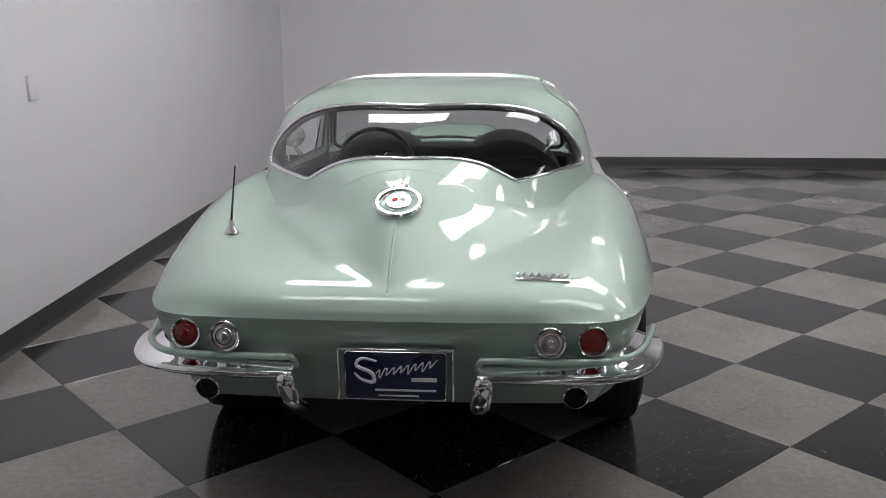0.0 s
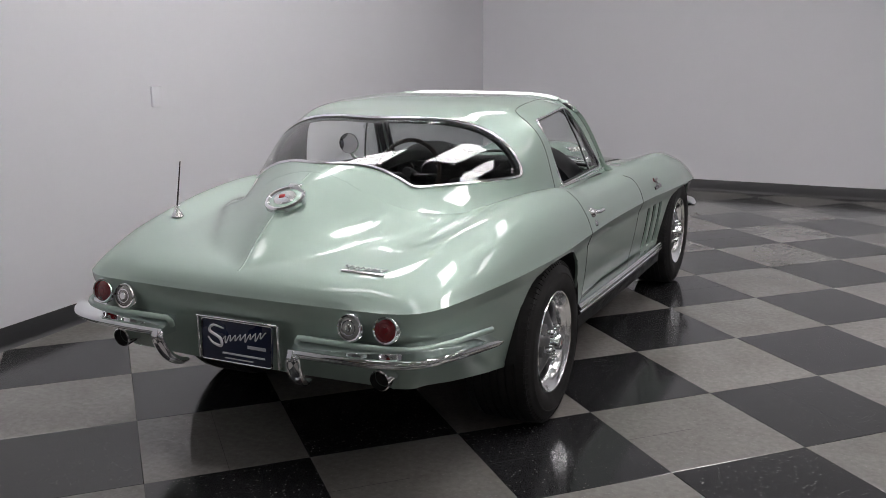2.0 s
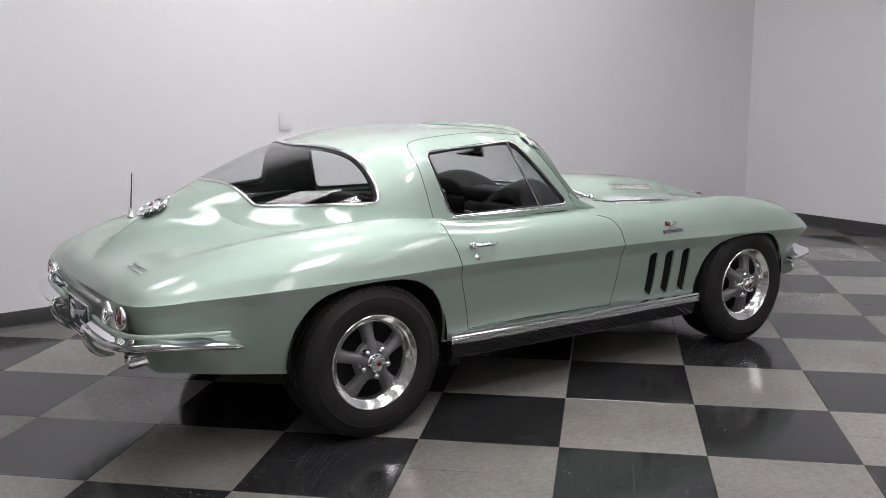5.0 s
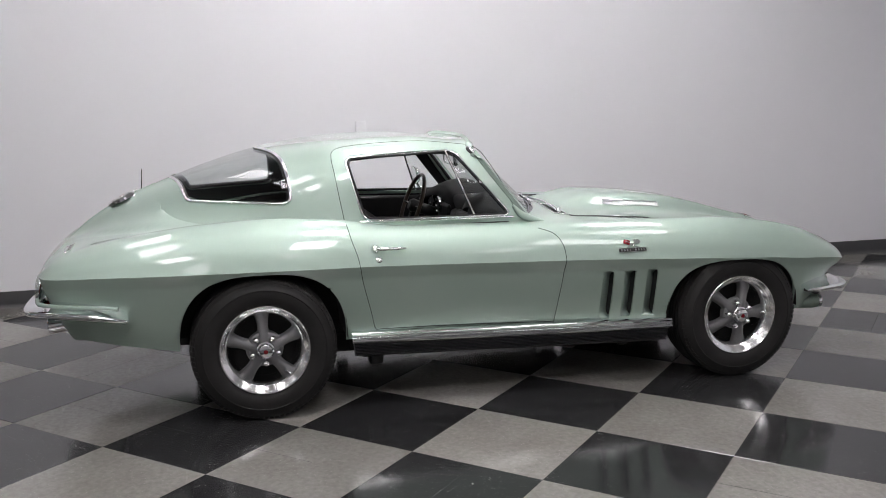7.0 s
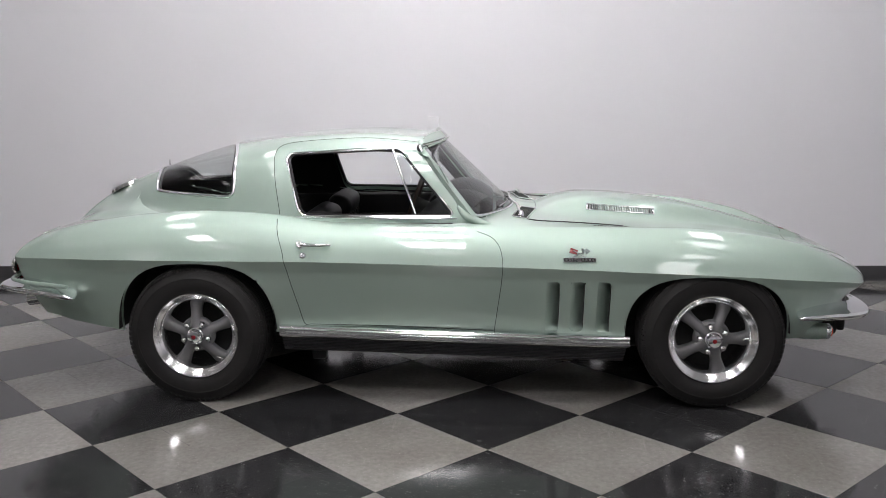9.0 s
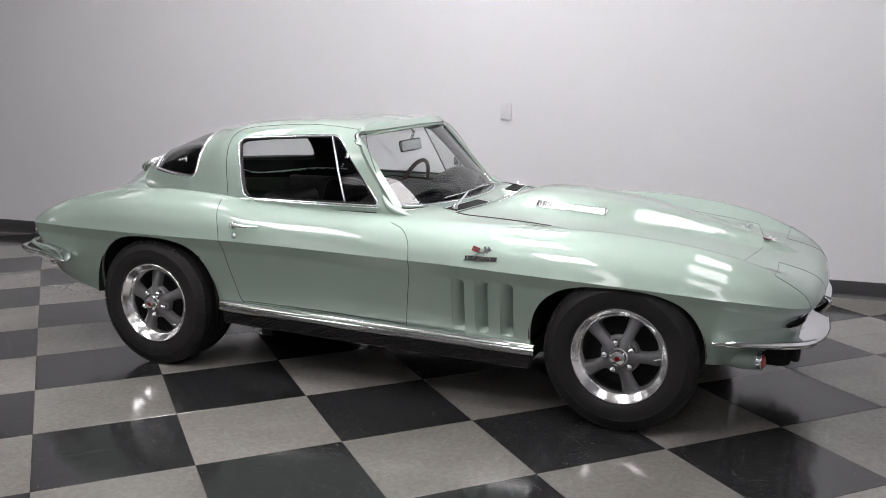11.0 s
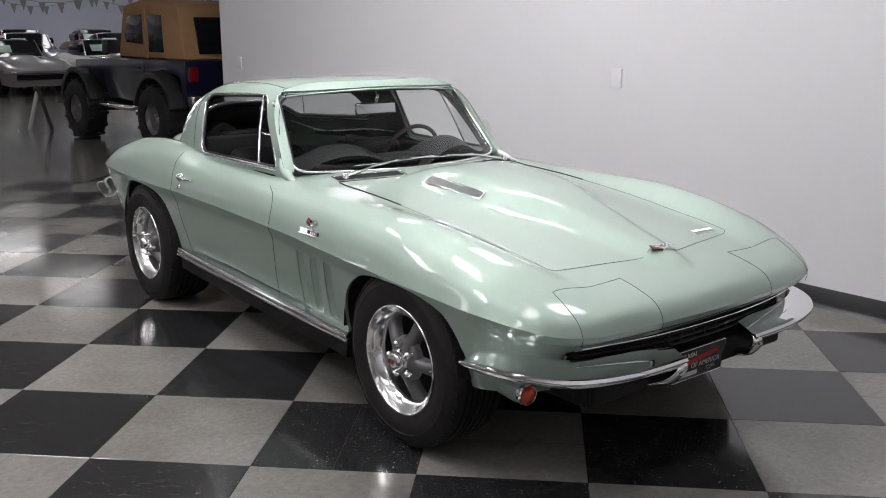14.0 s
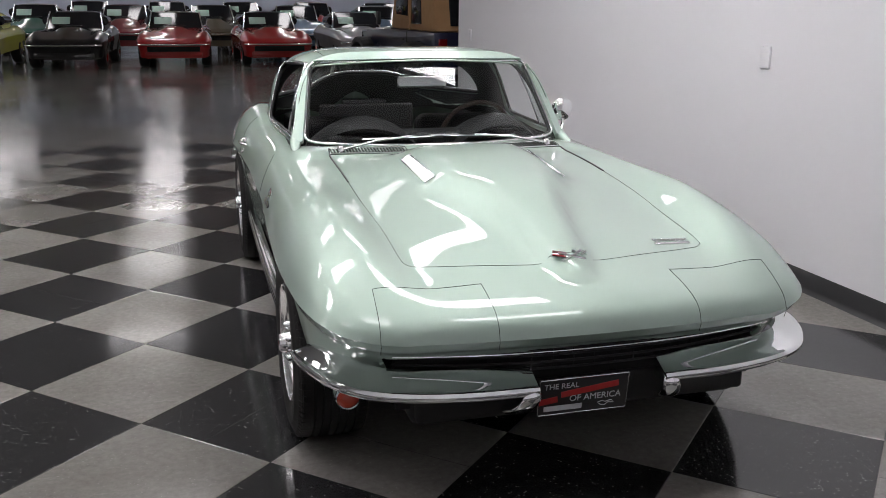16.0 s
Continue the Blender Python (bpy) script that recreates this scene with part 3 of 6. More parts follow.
def build_coupe():
    car = thing("sports_coupe", "mint green metallic vintage sports coupe parked on checkered floor", "car")
    # ----- upper shell: fenders, hood, deck
    ys = np.concatenate([-2.262 + 0.012 * np.linspace(0, 1, 4)[:3], np.linspace(-2.25, -2.0, 16)[:-1], np.linspace(-2.0, 1.7, 124)[:-1],
                         np.linspace(1.7, 2.0, 20)[:-1], np.linspace(2.0, 2.04, 8)[:-1], 2.04 + 0.015 * np.sin(np.linspace(0, 1, 6) * math.pi / 2)])
    vs = [1 - (1 - k / 46) ** 1.7 for k in range(47)]
    half = np.array([[deck_point(float(XC(y)) * v, y) for v in vs] for y in ys])
    full = np.concatenate([half[:, ::-1], half[:, 1:] * np.array((-1, 1, 1))], axis=1)
    n, m = full.shape[:2]
    verts = [list(v) for v in full.reshape(-1, 3)]

    def in_cabin(c):
        x, y = abs(c[0]), c[1]
        return -1.69 < y and x < float(XB(max(-2.2, min(y, -0.2)))) - 0.03 and y < screen_y(x, 0.89) - 0.03

    faces = [f for f in grid_faces(n, m) if not in_cabin(np.mean([verts[i] for i in f], axis=0))]
    shell = clean(from_arrays(*used(verts, faces)), 60)
    part("body_shell", thicken(shell, 0.004), M_PAINT, car, "mint green fenders, hood and rear deck")

    # ----- lower skin under the crease, all round
    edge = list(half[0, :, :]) + list(half[1:-1, -1, :]) + list(half[-1, ::-1, :])
    edge = np.array(edge)
    keep = [0]
    for i in range(1, len(edge)):
        if np.linalg.norm(edge[i] - edge[keep[-1]]) > 0.008:
            keep.append(i)
    edge = smooth_path(edge[keep], 520)
    bottom = keyed((-2.3, 0.40), (-2.1, 0.40), (-1.95, 0.385), (-1.72, 0.36), (-1.6, 0.345), (-0.8, 0.35), (0.9, 0.30), (1.6, 0.335), (2.2, 0.34))
    steps = [0, 0.012, 0.03] + [0.06 + 0.94 * k / 32 for k in range(33)]
    lower = []
    tang = np.gradient(edge, axis=0)
    out_dir = np.stack([tang[:, 1], -tang[:, 0], 0 * tang[:, 0]], 1)
    out_dir /= np.linalg.norm(out_dir, axis=1)[:, None] + 1e-9
    out_dir *= np.sign((out_dir * np.stack([edge[:, 0] + 1e-3, edge[:, 1] * 0.2, 0 * edge[:, 0]], 1)).sum(1))[:, None]
    soft_dir = np.array([out_dir[max(0, i - 14):i + 15].mean(0) for i in range(len(edge))])
    for p, nrm in zip(edge, soft_dir):
        nrm = nrm / (np.linalg.norm(nrm) + 1e-9)
        if p[0] < 0.01:
            nrm = np.array((0, math.copysign(1, p[1]), 0.0))
        y = p[1]
        zb = float(bottom(y))
        tail, nose = min(1, max(0, (-1.75 - y) / 0.4)), min(1, max(0, (y - 1.65) / 0.4))
        col = []
        for s in steps:
            z = p[2] + (zb - p[2]) * s
            d = (0.022 - 0.016 * nose) * min(1, s / 0.16) + 0.055 * s**1.6
            d += tail * (-0.012 * math.sin(min(1, s / 0.35) * math.pi) + 0.09 * max(0, s - 0.35) ** 1.3)
            d += nose * (0.035 * min(1, s / 0.25) + 0.17 * max(0, s - 0.12) ** 0.9)
            col.append(p - nrm * d + np.array((0, 0, z - p[2])))
        lower.append(col)
    lower = np.array(lower)
    n, m = lower.shape[:2]
    verts = [list(v) for v in lower.reshape(-1, 3)]
    faces = grid_faces(n, m)
    for arch in (ARCH_F, ARCH_R):
        loop = arch_loop(*arch)
        snap_to_loop(verts, loop, (1, 2), lambda v: v[0] > 0.6, 0.0085)
        _, faces = split_faces(verts, faces, loop, (1, 2), lambda c: c[0] > 0.6)
    mouth = rounded_loop([(-0.8, 0.522), (0.66, 0.520), (0.63, 0.46), (0.58, 0.25), (-0.8, 0.25)], 0.03)
    snap_to_loop(verts, mouth, (0, 2), lambda v: v[1] > 1.8, 0.0085)
    _, faces = split_faces(verts, faces, mouth, (0, 2), lambda c: c[1] > 1.8)
    slots = [rounded_loop([(y0, 0.364), (y0 + 0.007, 0.616), (y0 + 0.070, 0.615), (y0 + 0.064, 0.362)], 0.022) for y0 in LOUVRES]
    for loop in slots:
        snap_to_loop(verts, loop, (1, 2), lambda v: v[0] > 0.6, 0.0075)
        _, faces = split_faces(verts, faces, loop, (1, 2), lambda c: c[0] > 0.6)
    skin = clean(from_arrays(*used(verts, faces)), 60)
    skin = merge(skin, mirrored(skin))
    bmesh.ops.remove_doubles(skin, verts=skin.verts, dist=0.0008)
    bmesh.ops.recalc_face_normals(skin, faces=skin.faces)
    part("lower_body", thicken(skin, 0.012), M_PAINT, car, "mint green lower body sides and tail panel")

    def side_x(y, z):
        """Outside of the lower skin."""
        i = int(np.argmin([abs(c[0][1] - y) + (9 if c[0][0] < 0.5 else 0) for c in lower]))
        col = lower[i]
        return float(np.interp(-z, -col[:, 2], col[:, 0]))

    # louvres behind the front wheels: sunken scoops, deep at their rear edge
    for sgn in (1, -1):
        for y0 in LOUVRES:
            rows = []
            for k in range(15):
                t = k / 14
                z = 0.363 + 0.253 * t
                end = min(1, min(t, 1 - t) / 0.12)
                row = []
                for j in range(9):
                    s = j / 8
                    y = y0 + 0.007 * t - 0.002 + 0.067 * s
                    deep = 0.058 * (s**1.2) * end**0.6
                    row.append((sgn * (side_x(y, z) - 0.003 - deep), y, z))
                rows.append(row)
            arr = np.array(rows)
            lv = part("fender_louvre", clean(from_arrays(list(arr.reshape(-1, 3)), grid_faces(15, 9)), 45), M_PAINT, car)
            # dark strip along the deep edge: the scoop's shadow put in as colour
            deep_edge = arr[:, -1]
            shade_strip_bm = from_arrays(list(np.concatenate([deep_edge, deep_edge * (0, 1, 1) + np.array([(sgn * (side_x(y0, p[2]) - 0.006), 0.003, 0) for p in deep_edge])])), [(k, k + 1, k + 16, k + 15) for k in range(14)])
            part("louvre_shade_strip", clean(shade_strip_bm), M_DARK, lv)

    # ----- cabin
    params = cabin_params()
    n, m = params.shape[:2]
    flat = [[y, k * K_METRES] for y, k in params.reshape(-1, 2)]
    faces = grid_faces(n, m)
    for loop, where in ((DOOR_GLASS, lambda v: v[0] > -1.0), (REAR_GLASS, lambda v: v[0] < -1.0 and v[1] < 0.74)):
        snap_to_loop(flat, loop, (0, 1), where, 0.0085)
    door_faces, faces = split_faces(flat, faces, DOOR_GLASS, (0, 1), lambda c: c[0] > -1.0)
    rear_faces, faces = split_faces(flat, faces, REAR_GLASS, (0, 1), lambda c: c[0] < -1.0)
    verts = []
    for y, k in flat:
        x, z = cabin_section(y, k / K_METRES)
        verts.append(np.array((x, y, z)))
    roof = from_arrays(*used(verts, [f for f in faces if np.mean([flat[i][0] for i in f]) > -1.715]))
    roof = clean(merge(roof, mirrored(roof)), 60)
    part("roof", thicken(roof, 0.014), [M_PAINT], car, "mint green roof flowing into a boat tail")
    lined = [f for f in faces if np.mean([flat[i][0] for i in f]) > -1.95]
    lining = from_arrays(*used([v * (0.965, 1, 1) - (0, 0, 0.020) for v in verts], lined))
    part("headliner", clean(merge(lining, mirrored(lining)), 60), M_VINYL, car, "black vinyl headliner and pillar trim")
    back = from_arrays(*used([v - (0, 0, 0.003) for v in verts], rear_faces))
    pane = part("rear_window", clean(merge(back, mirrored(back)), 60), M_GLASS, car)
    pane.visible_shadow = False
    bar_top, bar_low = -0.295, -0.172
    for sgn in (1, -1):
        quarter = [f for f in door_faces if np.mean([verts[i][1] for i in f]) > bar_low + (bar_top - bar_low) * (np.mean([verts[i][2] for i in f]) - 0.905) / 0.325]
        qb = from_arrays(*used([v * (sgn * 0.998, 1, 1) for v in verts], quarter))
        q = part("quarterlight", clean(qb), M_GLASS, car)
        q.visible_shadow = False
        rim = [cabin_section(y, k / K_METRES) for y, k in DOOR_GLASS]
        rim = np.array([(sgn * x, y, z) for (x, z), (y, k) in zip(rim, DOOR_GLASS)])
        part("window_trim", tube(relaxed(rim, 1), 0.0062, 8, True, 1.0, (0.3, 0.2, 1)), M_CHROME, car, "bright chrome window surround")
        hub = rim.mean(0)
        part("window_seal", tube(relaxed(hub + (rim - hub) * 0.972 - (sgn * 0.004, 0, 0), 1), 0.008, 6, True, 1.0, (0.3, 0.2, 1)), M_BLACK, car, "black rubber window seal")
    rim = [(cabin_section(y, k / K_METRES), y) for y, k in REAR_HALF]
    right = [(x, y, z) for (x, z), y in rim]
    loop = np.array(right + [(-x, y, z) for x, y, z in right[-2:0:-1]])
    part("rear_trim_band", tube(relaxed(loop, 1), 0.0085, 8, True, 1.0, (0.3, 0.2, 1)), M_CHROME, car, "bright chrome rear window surround")
    mid_glass = np.array((0, -1.35, 1.08))
    part("rear_gasket", tube(relaxed(mid_glass + (loop - mid_glass) * 0.975 - (0, 0, 0.006), 1), 0.012, 8, True, 1.0, (0.3, 0.2, 1)), M_BLACK, car, "black rubber rear window gasket")

    # windscreen with its painted frame
    outer = [cabin_section(-0.22, k / 44) for k in range(45)]
    top_w, low_w, top_z, low_z, rad = 0.552, 0.625, 1.238, 0.890, 0.03
    bend = rounded_loop([(low_w, low_z), (top_w, top_z), (0.0, top_z + 0.012), (0.0, low_z)], rad, 9)[9:18]
    inner = [np.array((low_w, low_z)) + (bend[0] - (low_w, low_z)) * t for t in np.linspace(0, 1, 19)[:-1]]
    inner += list(bend) + [bend[-1] + (np.array((0.0, top_z + 0.012)) - bend[-1]) * t for t in np.linspace(0, 1, 19)[1:]]
    inner = [(float(p[0]), float(p[1])) for p in inner]
    strip = []
    for (xo, zo), (xi, zi) in zip(outer, inner):
        strip.append([(xo + (xi - xo) * f, screen_y(xo + (xi - xo) * f, zo + (zi - zo) * f) + 0.001, zo + (zi - zo) * f) for f in np.linspace(0, 1, 5)])
    strip = np.array(strip)
    frame_bm = from_arrays(list(strip.reshape(-1, 3)), grid_faces(len(strip), 5))
    frame_bm = merge(frame_bm, mirrored(frame_bm))
    for sgn in (1, -1):
        part("pillar_trim", tube(relaxed_open(strip[1:21, 3] * (sgn, 1, 1) + (0, 0.004, 0)), 0.010, 8, False, 0.6), M_CHROME, car, "chrome pillar moulding")
    for sgn in (1, -1):
        foot = [(sgn * 0.650, screen_y(0.650, 0.95) - 0.012, 0.950), (sgn * 0.658, screen_y(0.658, 0.90) - 0.004, 0.900), (sgn * 0.672, 0.175, 0.868), (sgn * 0.680, 0.26, 0.850)]
        part("pillar_foot", tube(smooth_path(foot, 14), [0.010 + 0.016 * math.sin(math.pi * min(1, k / 10)) for k in range(14)], 12, False, 0.8), M_PAINT, car, "mint green pillar root")
    part("screen_frame", thicken(clean(frame_bm, 60), 0.02), M_PAINT, car, "mint green windscreen pillars")
    cols = 25
    glass_rows = [[(x * t, screen_y(x * t, z) - 0.004, z) for t in np.linspace(1, -1, cols)] for x, z in [(low_w + 0.004, 0.858)] + inner]
    arr = np.array(glass_rows)
    ws = part("windscreen", clean(from_arrays(list(arr.reshape(-1, 3)), grid_faces(len(inner) + 1, cols))), M_GLASS, car)
    ws.visible_shadow = False
    loop = np.concatenate([arr[1:, 0], arr[:0:-1, -1][1:], arr[1, -2:0:-1]])
    part("screen_trim", tube(relaxed(loop, 3) + (0, 0.006, 0.002), 0.0065, 8, True), M_CHROME, car, "bright chrome windscreen surround")
    part("screen_gasket", tube(relaxed(loop, 3) * (0.982, 1, 1) + (0, -0.004, -0.001), 0.010, 8, True), M_BLACK, car, "black rubber windscreen gasket")
    brim = [(x, screen_y(x, 1.25) + 0.022, 1.252 - 0.030 * (x / 0.55) ** 2) for x in np.linspace(-0.53, 0.53, 25)]
    part("roof_brim", tube(brim, 0.008, 8, False, 0.7), M_PAINT, car, "mint green lip over the windscreen")
    return car, side_x


coupe, side_x = build_coupe()
coupe.matrix_basis = pose(0.010, 0, 0, 0, 0, 0.3)

# ---------- the green coupe: wheels ----------
M_RIM = chrome("polished_rim", (0.94, 0.94, 0.94), 0.17)


def wheel(parent, at, width, mirror):
    """Wide black tyre on a polished five-spoke rim; +x is outward."""
    w = part("wheel", lathe([(-0.004, 0.2105), (0.003, 0.2125), (0.006, 0.2100), (0.005, 0.2060), (0.001, 0.2035), (-0.001, 0.1990), (-0.005, 0.1960), (-0.009, 0.1880), (-0.016, 0.1790),
                             (-0.028, 0.1700), (-0.042, 0.1625), (-0.050, 0.1600), (-0.13, 0.158), (-width + 0.03, 0.180), (-width + 0.01, 0.205)], "x", 72), M_RIM, parent,
             "polished aluminium deep-dish rim", at)
    r = 0.342
    b = width
    prof = [(-0.012, 0.202), (0.0, 0.213), (0.010, 0.235), (0.014, 0.262), (0.0115, 0.283), (0.0130, 0.285), (0.0125, 0.289), (0.0095, 0.292), (0.004, 0.308), (-0.004, 0.322), (-0.010, 0.330), (-0.022, 0.337),
            (-0.040, 0.340)]
    inner = -b
    groove = []
    lanes = np.linspace(-0.048, inner + 0.048, 6)
    for k, x in enumerate(lanes):
        groove += [(x + 0.004, r), (x + 0.0035, r - 0.008), (x - 0.0035, r - 0.008), (x - 0.004, r)]
    prof += groove + [(inner + 0.040, 0.340), (inner + 0.02, 0.337), (inner + 0.008, 0.325), (inner - 0.01, 0.28), (inner - 0.005, 0.235), (inner + 0.01, 0.2)]
    part("tyre", lathe(prof, "x", 72, 40), M_RUBBER, w, "wide black rubber tyre")
    # tread blocks on both shoulders
    vs_all, fs_all = [], []
    for k in range(84):
        a = 2 * math.pi * k / 84
        for x0, x1 in ((-0.036, -0.006), (inner + 0.006, inner + 0.036)):
            base = len(vs_all)
            for da, rr in ((-0.032, 0.336), (0.032, 0.336), (0.030, 0.3402), (-0.030, 0.3402)):
                for x in (x0, x1):
                    rad_here = rr - (0.006 if (x == x1 and x0 > -0.04 and x1 > -0.01) or (x == x0 and x0 < -0.1) else 0.0)
                    vs_all.append((x, rad_here * math.cos(a + da), rad_here * math.sin(a + da)))
            q = base
            fs_all += [(q, q + 2, q + 3, q + 1), (q + 2, q + 4, q + 5, q + 3), (q + 4, q + 6, q + 7, q + 5), (q + 6, q, q + 1, q + 7), (q, q + 6, q + 4, q + 2), (q + 1, q + 3, q + 5, q + 7)]
        base = len(vs_all)
        for x, rr in ((-0.0010, 0.319), (-0.0125, 0.3345), (0.0022, 0.3205), (-0.0105, 0.3375)):
            for da in (-0.026, 0.026):
                vs_all.append((x, rr * math.cos(a + da), rr * math.sin(a + da)))
        q = base
        fs_all += [(q + 4, q + 5, q + 7, q + 6), (q, q + 4, q + 6, q + 2), (q + 1, q + 3, q + 7, q + 5), (q, q + 1, q + 5, q + 4), (q + 2, q + 6, q + 7, q + 3)]
    tb = from_arrays(vs_all, fs_all, False)
    bmesh.ops.recalc_face_normals(tb, faces=tb.faces)
    part("tread", tb, M_RUBBER, w)["kind"] = "stuff"
    part("brake_disc", lathe([(-0.128, 0.0), (-0.128, 0.158), (-0.14, 0.159), (-0.16, 0.157)], "x", 40), M_DARK, w, "dark brake behind the spokes")
    for k in range(5):
        a = math.pi / 2 + 2 * math.pi * k / 5
        rows = []
        for t in np.linspace(0, 1, 11):
            rr = 0.040 + 0.124 * t
            x = -0.014 - 0.040 * t**1.5
            hw = 0.0250 + 0.009 * max(0, 1 - t / 0.45) ** 1.5 + 0.012 * max(0, (t - 0.5) / 0.5) ** 1.8
            row = []
            for s, lift in ((-1, -0.038), (-0.99, -0.016), (-0.86, -0.004), (-0.5, 0.006), (0, 0.0095), (0.5, 0.006), (0.86, -0.004), (0.99, -0.016), (1, -0.038)):
                c = np.array((math.cos(a), math.sin(a)))
                d = np.array((-c[1], c[0]))
                p = c * rr + d * hw * s
                row.append((x + lift, p[0], p[1]))
            rows.append(row)
        arr = np.array(rows)
        part("spoke", clean(from_arrays(list(arr.reshape(-1, 3)), grid_faces(11, 9)), 60), M_GREYSPOKE, w, "satin grey cast spoke")
        b2 = a + math.pi / 5
        lug = lathe([(-0.035, 0.0135), (0.002, 0.0130), (0.008, 0.0105), (0.012, 0.006), (0.013, 0.0)], "x", 12)
        bmesh.ops.translate(lug, vec=(0, 0.063 * math.cos(b2), 0.063 * math.sin(b2)), verts=lug.verts)
        part("lug_nut", lug, M_CHROME, w)
    part("hub_ring", lathe([(-0.050, 0.088), (-0.026, 0.083), (-0.019, 0.074), (-0.017, 0.03)], "x", 40), M_GREYSPOKE, w)
    part("centre_cap", lathe([(-0.022, 0.046), (-0.006, 0.044), (0.006, 0.041), (0.010, 0.036), (0.022, 0.034), (0.030, 0.030), (0.033, 0.022), (0.033, 0.0)], "x", 32), M_CHROME, w, "chrome centre cap")
    part("cap_badge", lathe([(0.0325, 0.011), (0.0340, 0.010), (0.0345, 0.0)], "x", 20), M_RED, w, "small red badge")
    stem = tube([(-0.05, 0.10, -0.13), (-0.028, 0.088, -0.118)], 0.0045, 8)
    part("valve_stem", stem, M_CHROME, w)
    return w


for sx, y, width in ((1, 1.2446, 0.235), (1, -1.2446, 0.27), (-1, 1.2446, 0.235), (-1, -1.2446, 0.27)):
    turn = 0 if sx > 0 else 180
    wheel(coupe, pose(sx * 0.846, y, 0.342, random.uniform(0, 70) if sx < 0 else (50 if y > 0 else 3), 0, turn), width, sx)

# wheel housings and underside
for sx in (1, -1):
    for arch in (ARCH_F, ARCH_R):
        loop = arch_loop(*arch)
        mid = np.array((arch[0], 0.335))
        rim = [mid + (p - mid) * 1.012 for p in loop[:41]]
        rim = [np.array((p[0], max(p[1], 0.365))) for p in rim]
        rows = [[(sx * x, p[0], p[1]) for p in rim] for x in (0.825, 0.7, 0.54)]
        arr = np.array(rows)
        bm = from_arrays(list(arr.reshape(-1, 3)), grid_faces(3, len(rim)))
        bm.verts.ensure_lookup_table()
        bm.faces.new([bm.verts[2 * len(rim) + k] for k in range(len(rim))])
        part("wheel_housing", clean(bm, 60), M_DARK, coupe)
part("underbody", merge(box((1.0, 2.9, 0.14), (0, 0.0, 0.27), 0.03), box((1.5, 1.62, 0.1), (0, 0.02, 0.285), 0.03), box((0.9, 0.5, 0.14), (0, -1.72, 0.40), 0.05),
                        box((1.12, 0.3, 0.16), (0, 1.78, 0.36), 0.04)), M_DARK, coupe, "black underside and chassis")
for sx in (1, -1):
    part("frame_outrigger", box((0.08, 0.07, 0.10), (sx * 0.60, -0.68, 0.215), 0.01), M_BLACK, coupe)
    part("frame_outrigger", box((0.05, 0.05, 0.09), (sx * 0.64, 0.66, 0.215), 0.01), M_BLACK, coupe)

# ---------- rocker mouldings ----------
M_MOULD = chrome("brushed_moulding", (0.74, 0.75, 0.75), 0.12)
for sx in (1, -1):
    prof = [(-0.03, 0.002), (0.0, 0.002), (0.006, -0.001), (0.009, -0.006)]
    for k in range(2):
        z = -0.009 - 0.020 * k
        prof += [(0.010, z), (0.016, z - 0.004), (0.0165, z - 0.012), (0.013, z - 0.0155), (0.005, z - 0.0175)]
    prof += [(0.004, -0.051), (-0.03, -0.052)]
    low = [(-0.03, -0.053), (-0.004, -0.053)]
    for k in range(8):
        z = -0.056 - 0.0075 * k
        low += [(0.0, z), (0.0, z - 0.004), (-0.006, z - 0.0055), (-0.006, z - 0.0072)]
    low += [(-0.015, -0.122), (-0.06, -0.13)]
    for name, pr, mat, lab in (("rocker_moulding", prof, M_MOULD, "ribbed bright aluminium rocker moulding"), ("rocker_panel", low, M_BLACK, "ribbed black lower rocker panel")):
        rows = []
        for t in np.linspace(0, 1, 12):
            y = -0.832 + 1.690 * t
            z0 = 0.388 - 0.044 * t
            x0 = 0.818 + 0.006 * math.sin(math.pi * t)
            rows.append([(sx * (x0 + dx), y + (0.02 * (-dz / 0.12) if t == 0 else -0.03 * (-dz / 0.12) if t == 1 else 0) * (name == "rocker_panel"), z0 + dz) for dx, dz in pr])
        arr = np.array(rows)
        bm = from_arrays(list(arr.reshape(-1, 3)), grid_faces(12, len(pr)) + [tuple(range(len(pr))), tuple(11 * len(pr) + k for k in reversed(range(len(pr))))])
        part(name, clean(bm, 30), mat, coupe, lab)

# ---------- seams ----------


def upper_x(y, z):
    """Outside of the upper shell at a height between crease and fender top."""
    lo, hi = float(XR(y)), float(XC(y))
    for _ in range(30):
        mid = (lo + hi) / 2
        lo, hi = (mid, hi) if deck_z(mid, y) > z else (lo, mid)
    return lo


def flank(y, z):
    return np.array((side_x(y, z) if z < float(ZC(y)) else upper_x(y, z), y, z))


def seam(points, sx=1, r=0.0016, name="panel_gap", mat=None):
    p = np.array(points) * (sx, 1, 1)
    return part(name, tube(p, r, 6), mat or M_GAP, coupe)


def roof_point(y, k):
    x, z = cabin_section(y, k)
    return np.array((x, y, z))


def line2(*pts, n=40):
    return smooth_path([np.array(p, float) for p in pts], n)


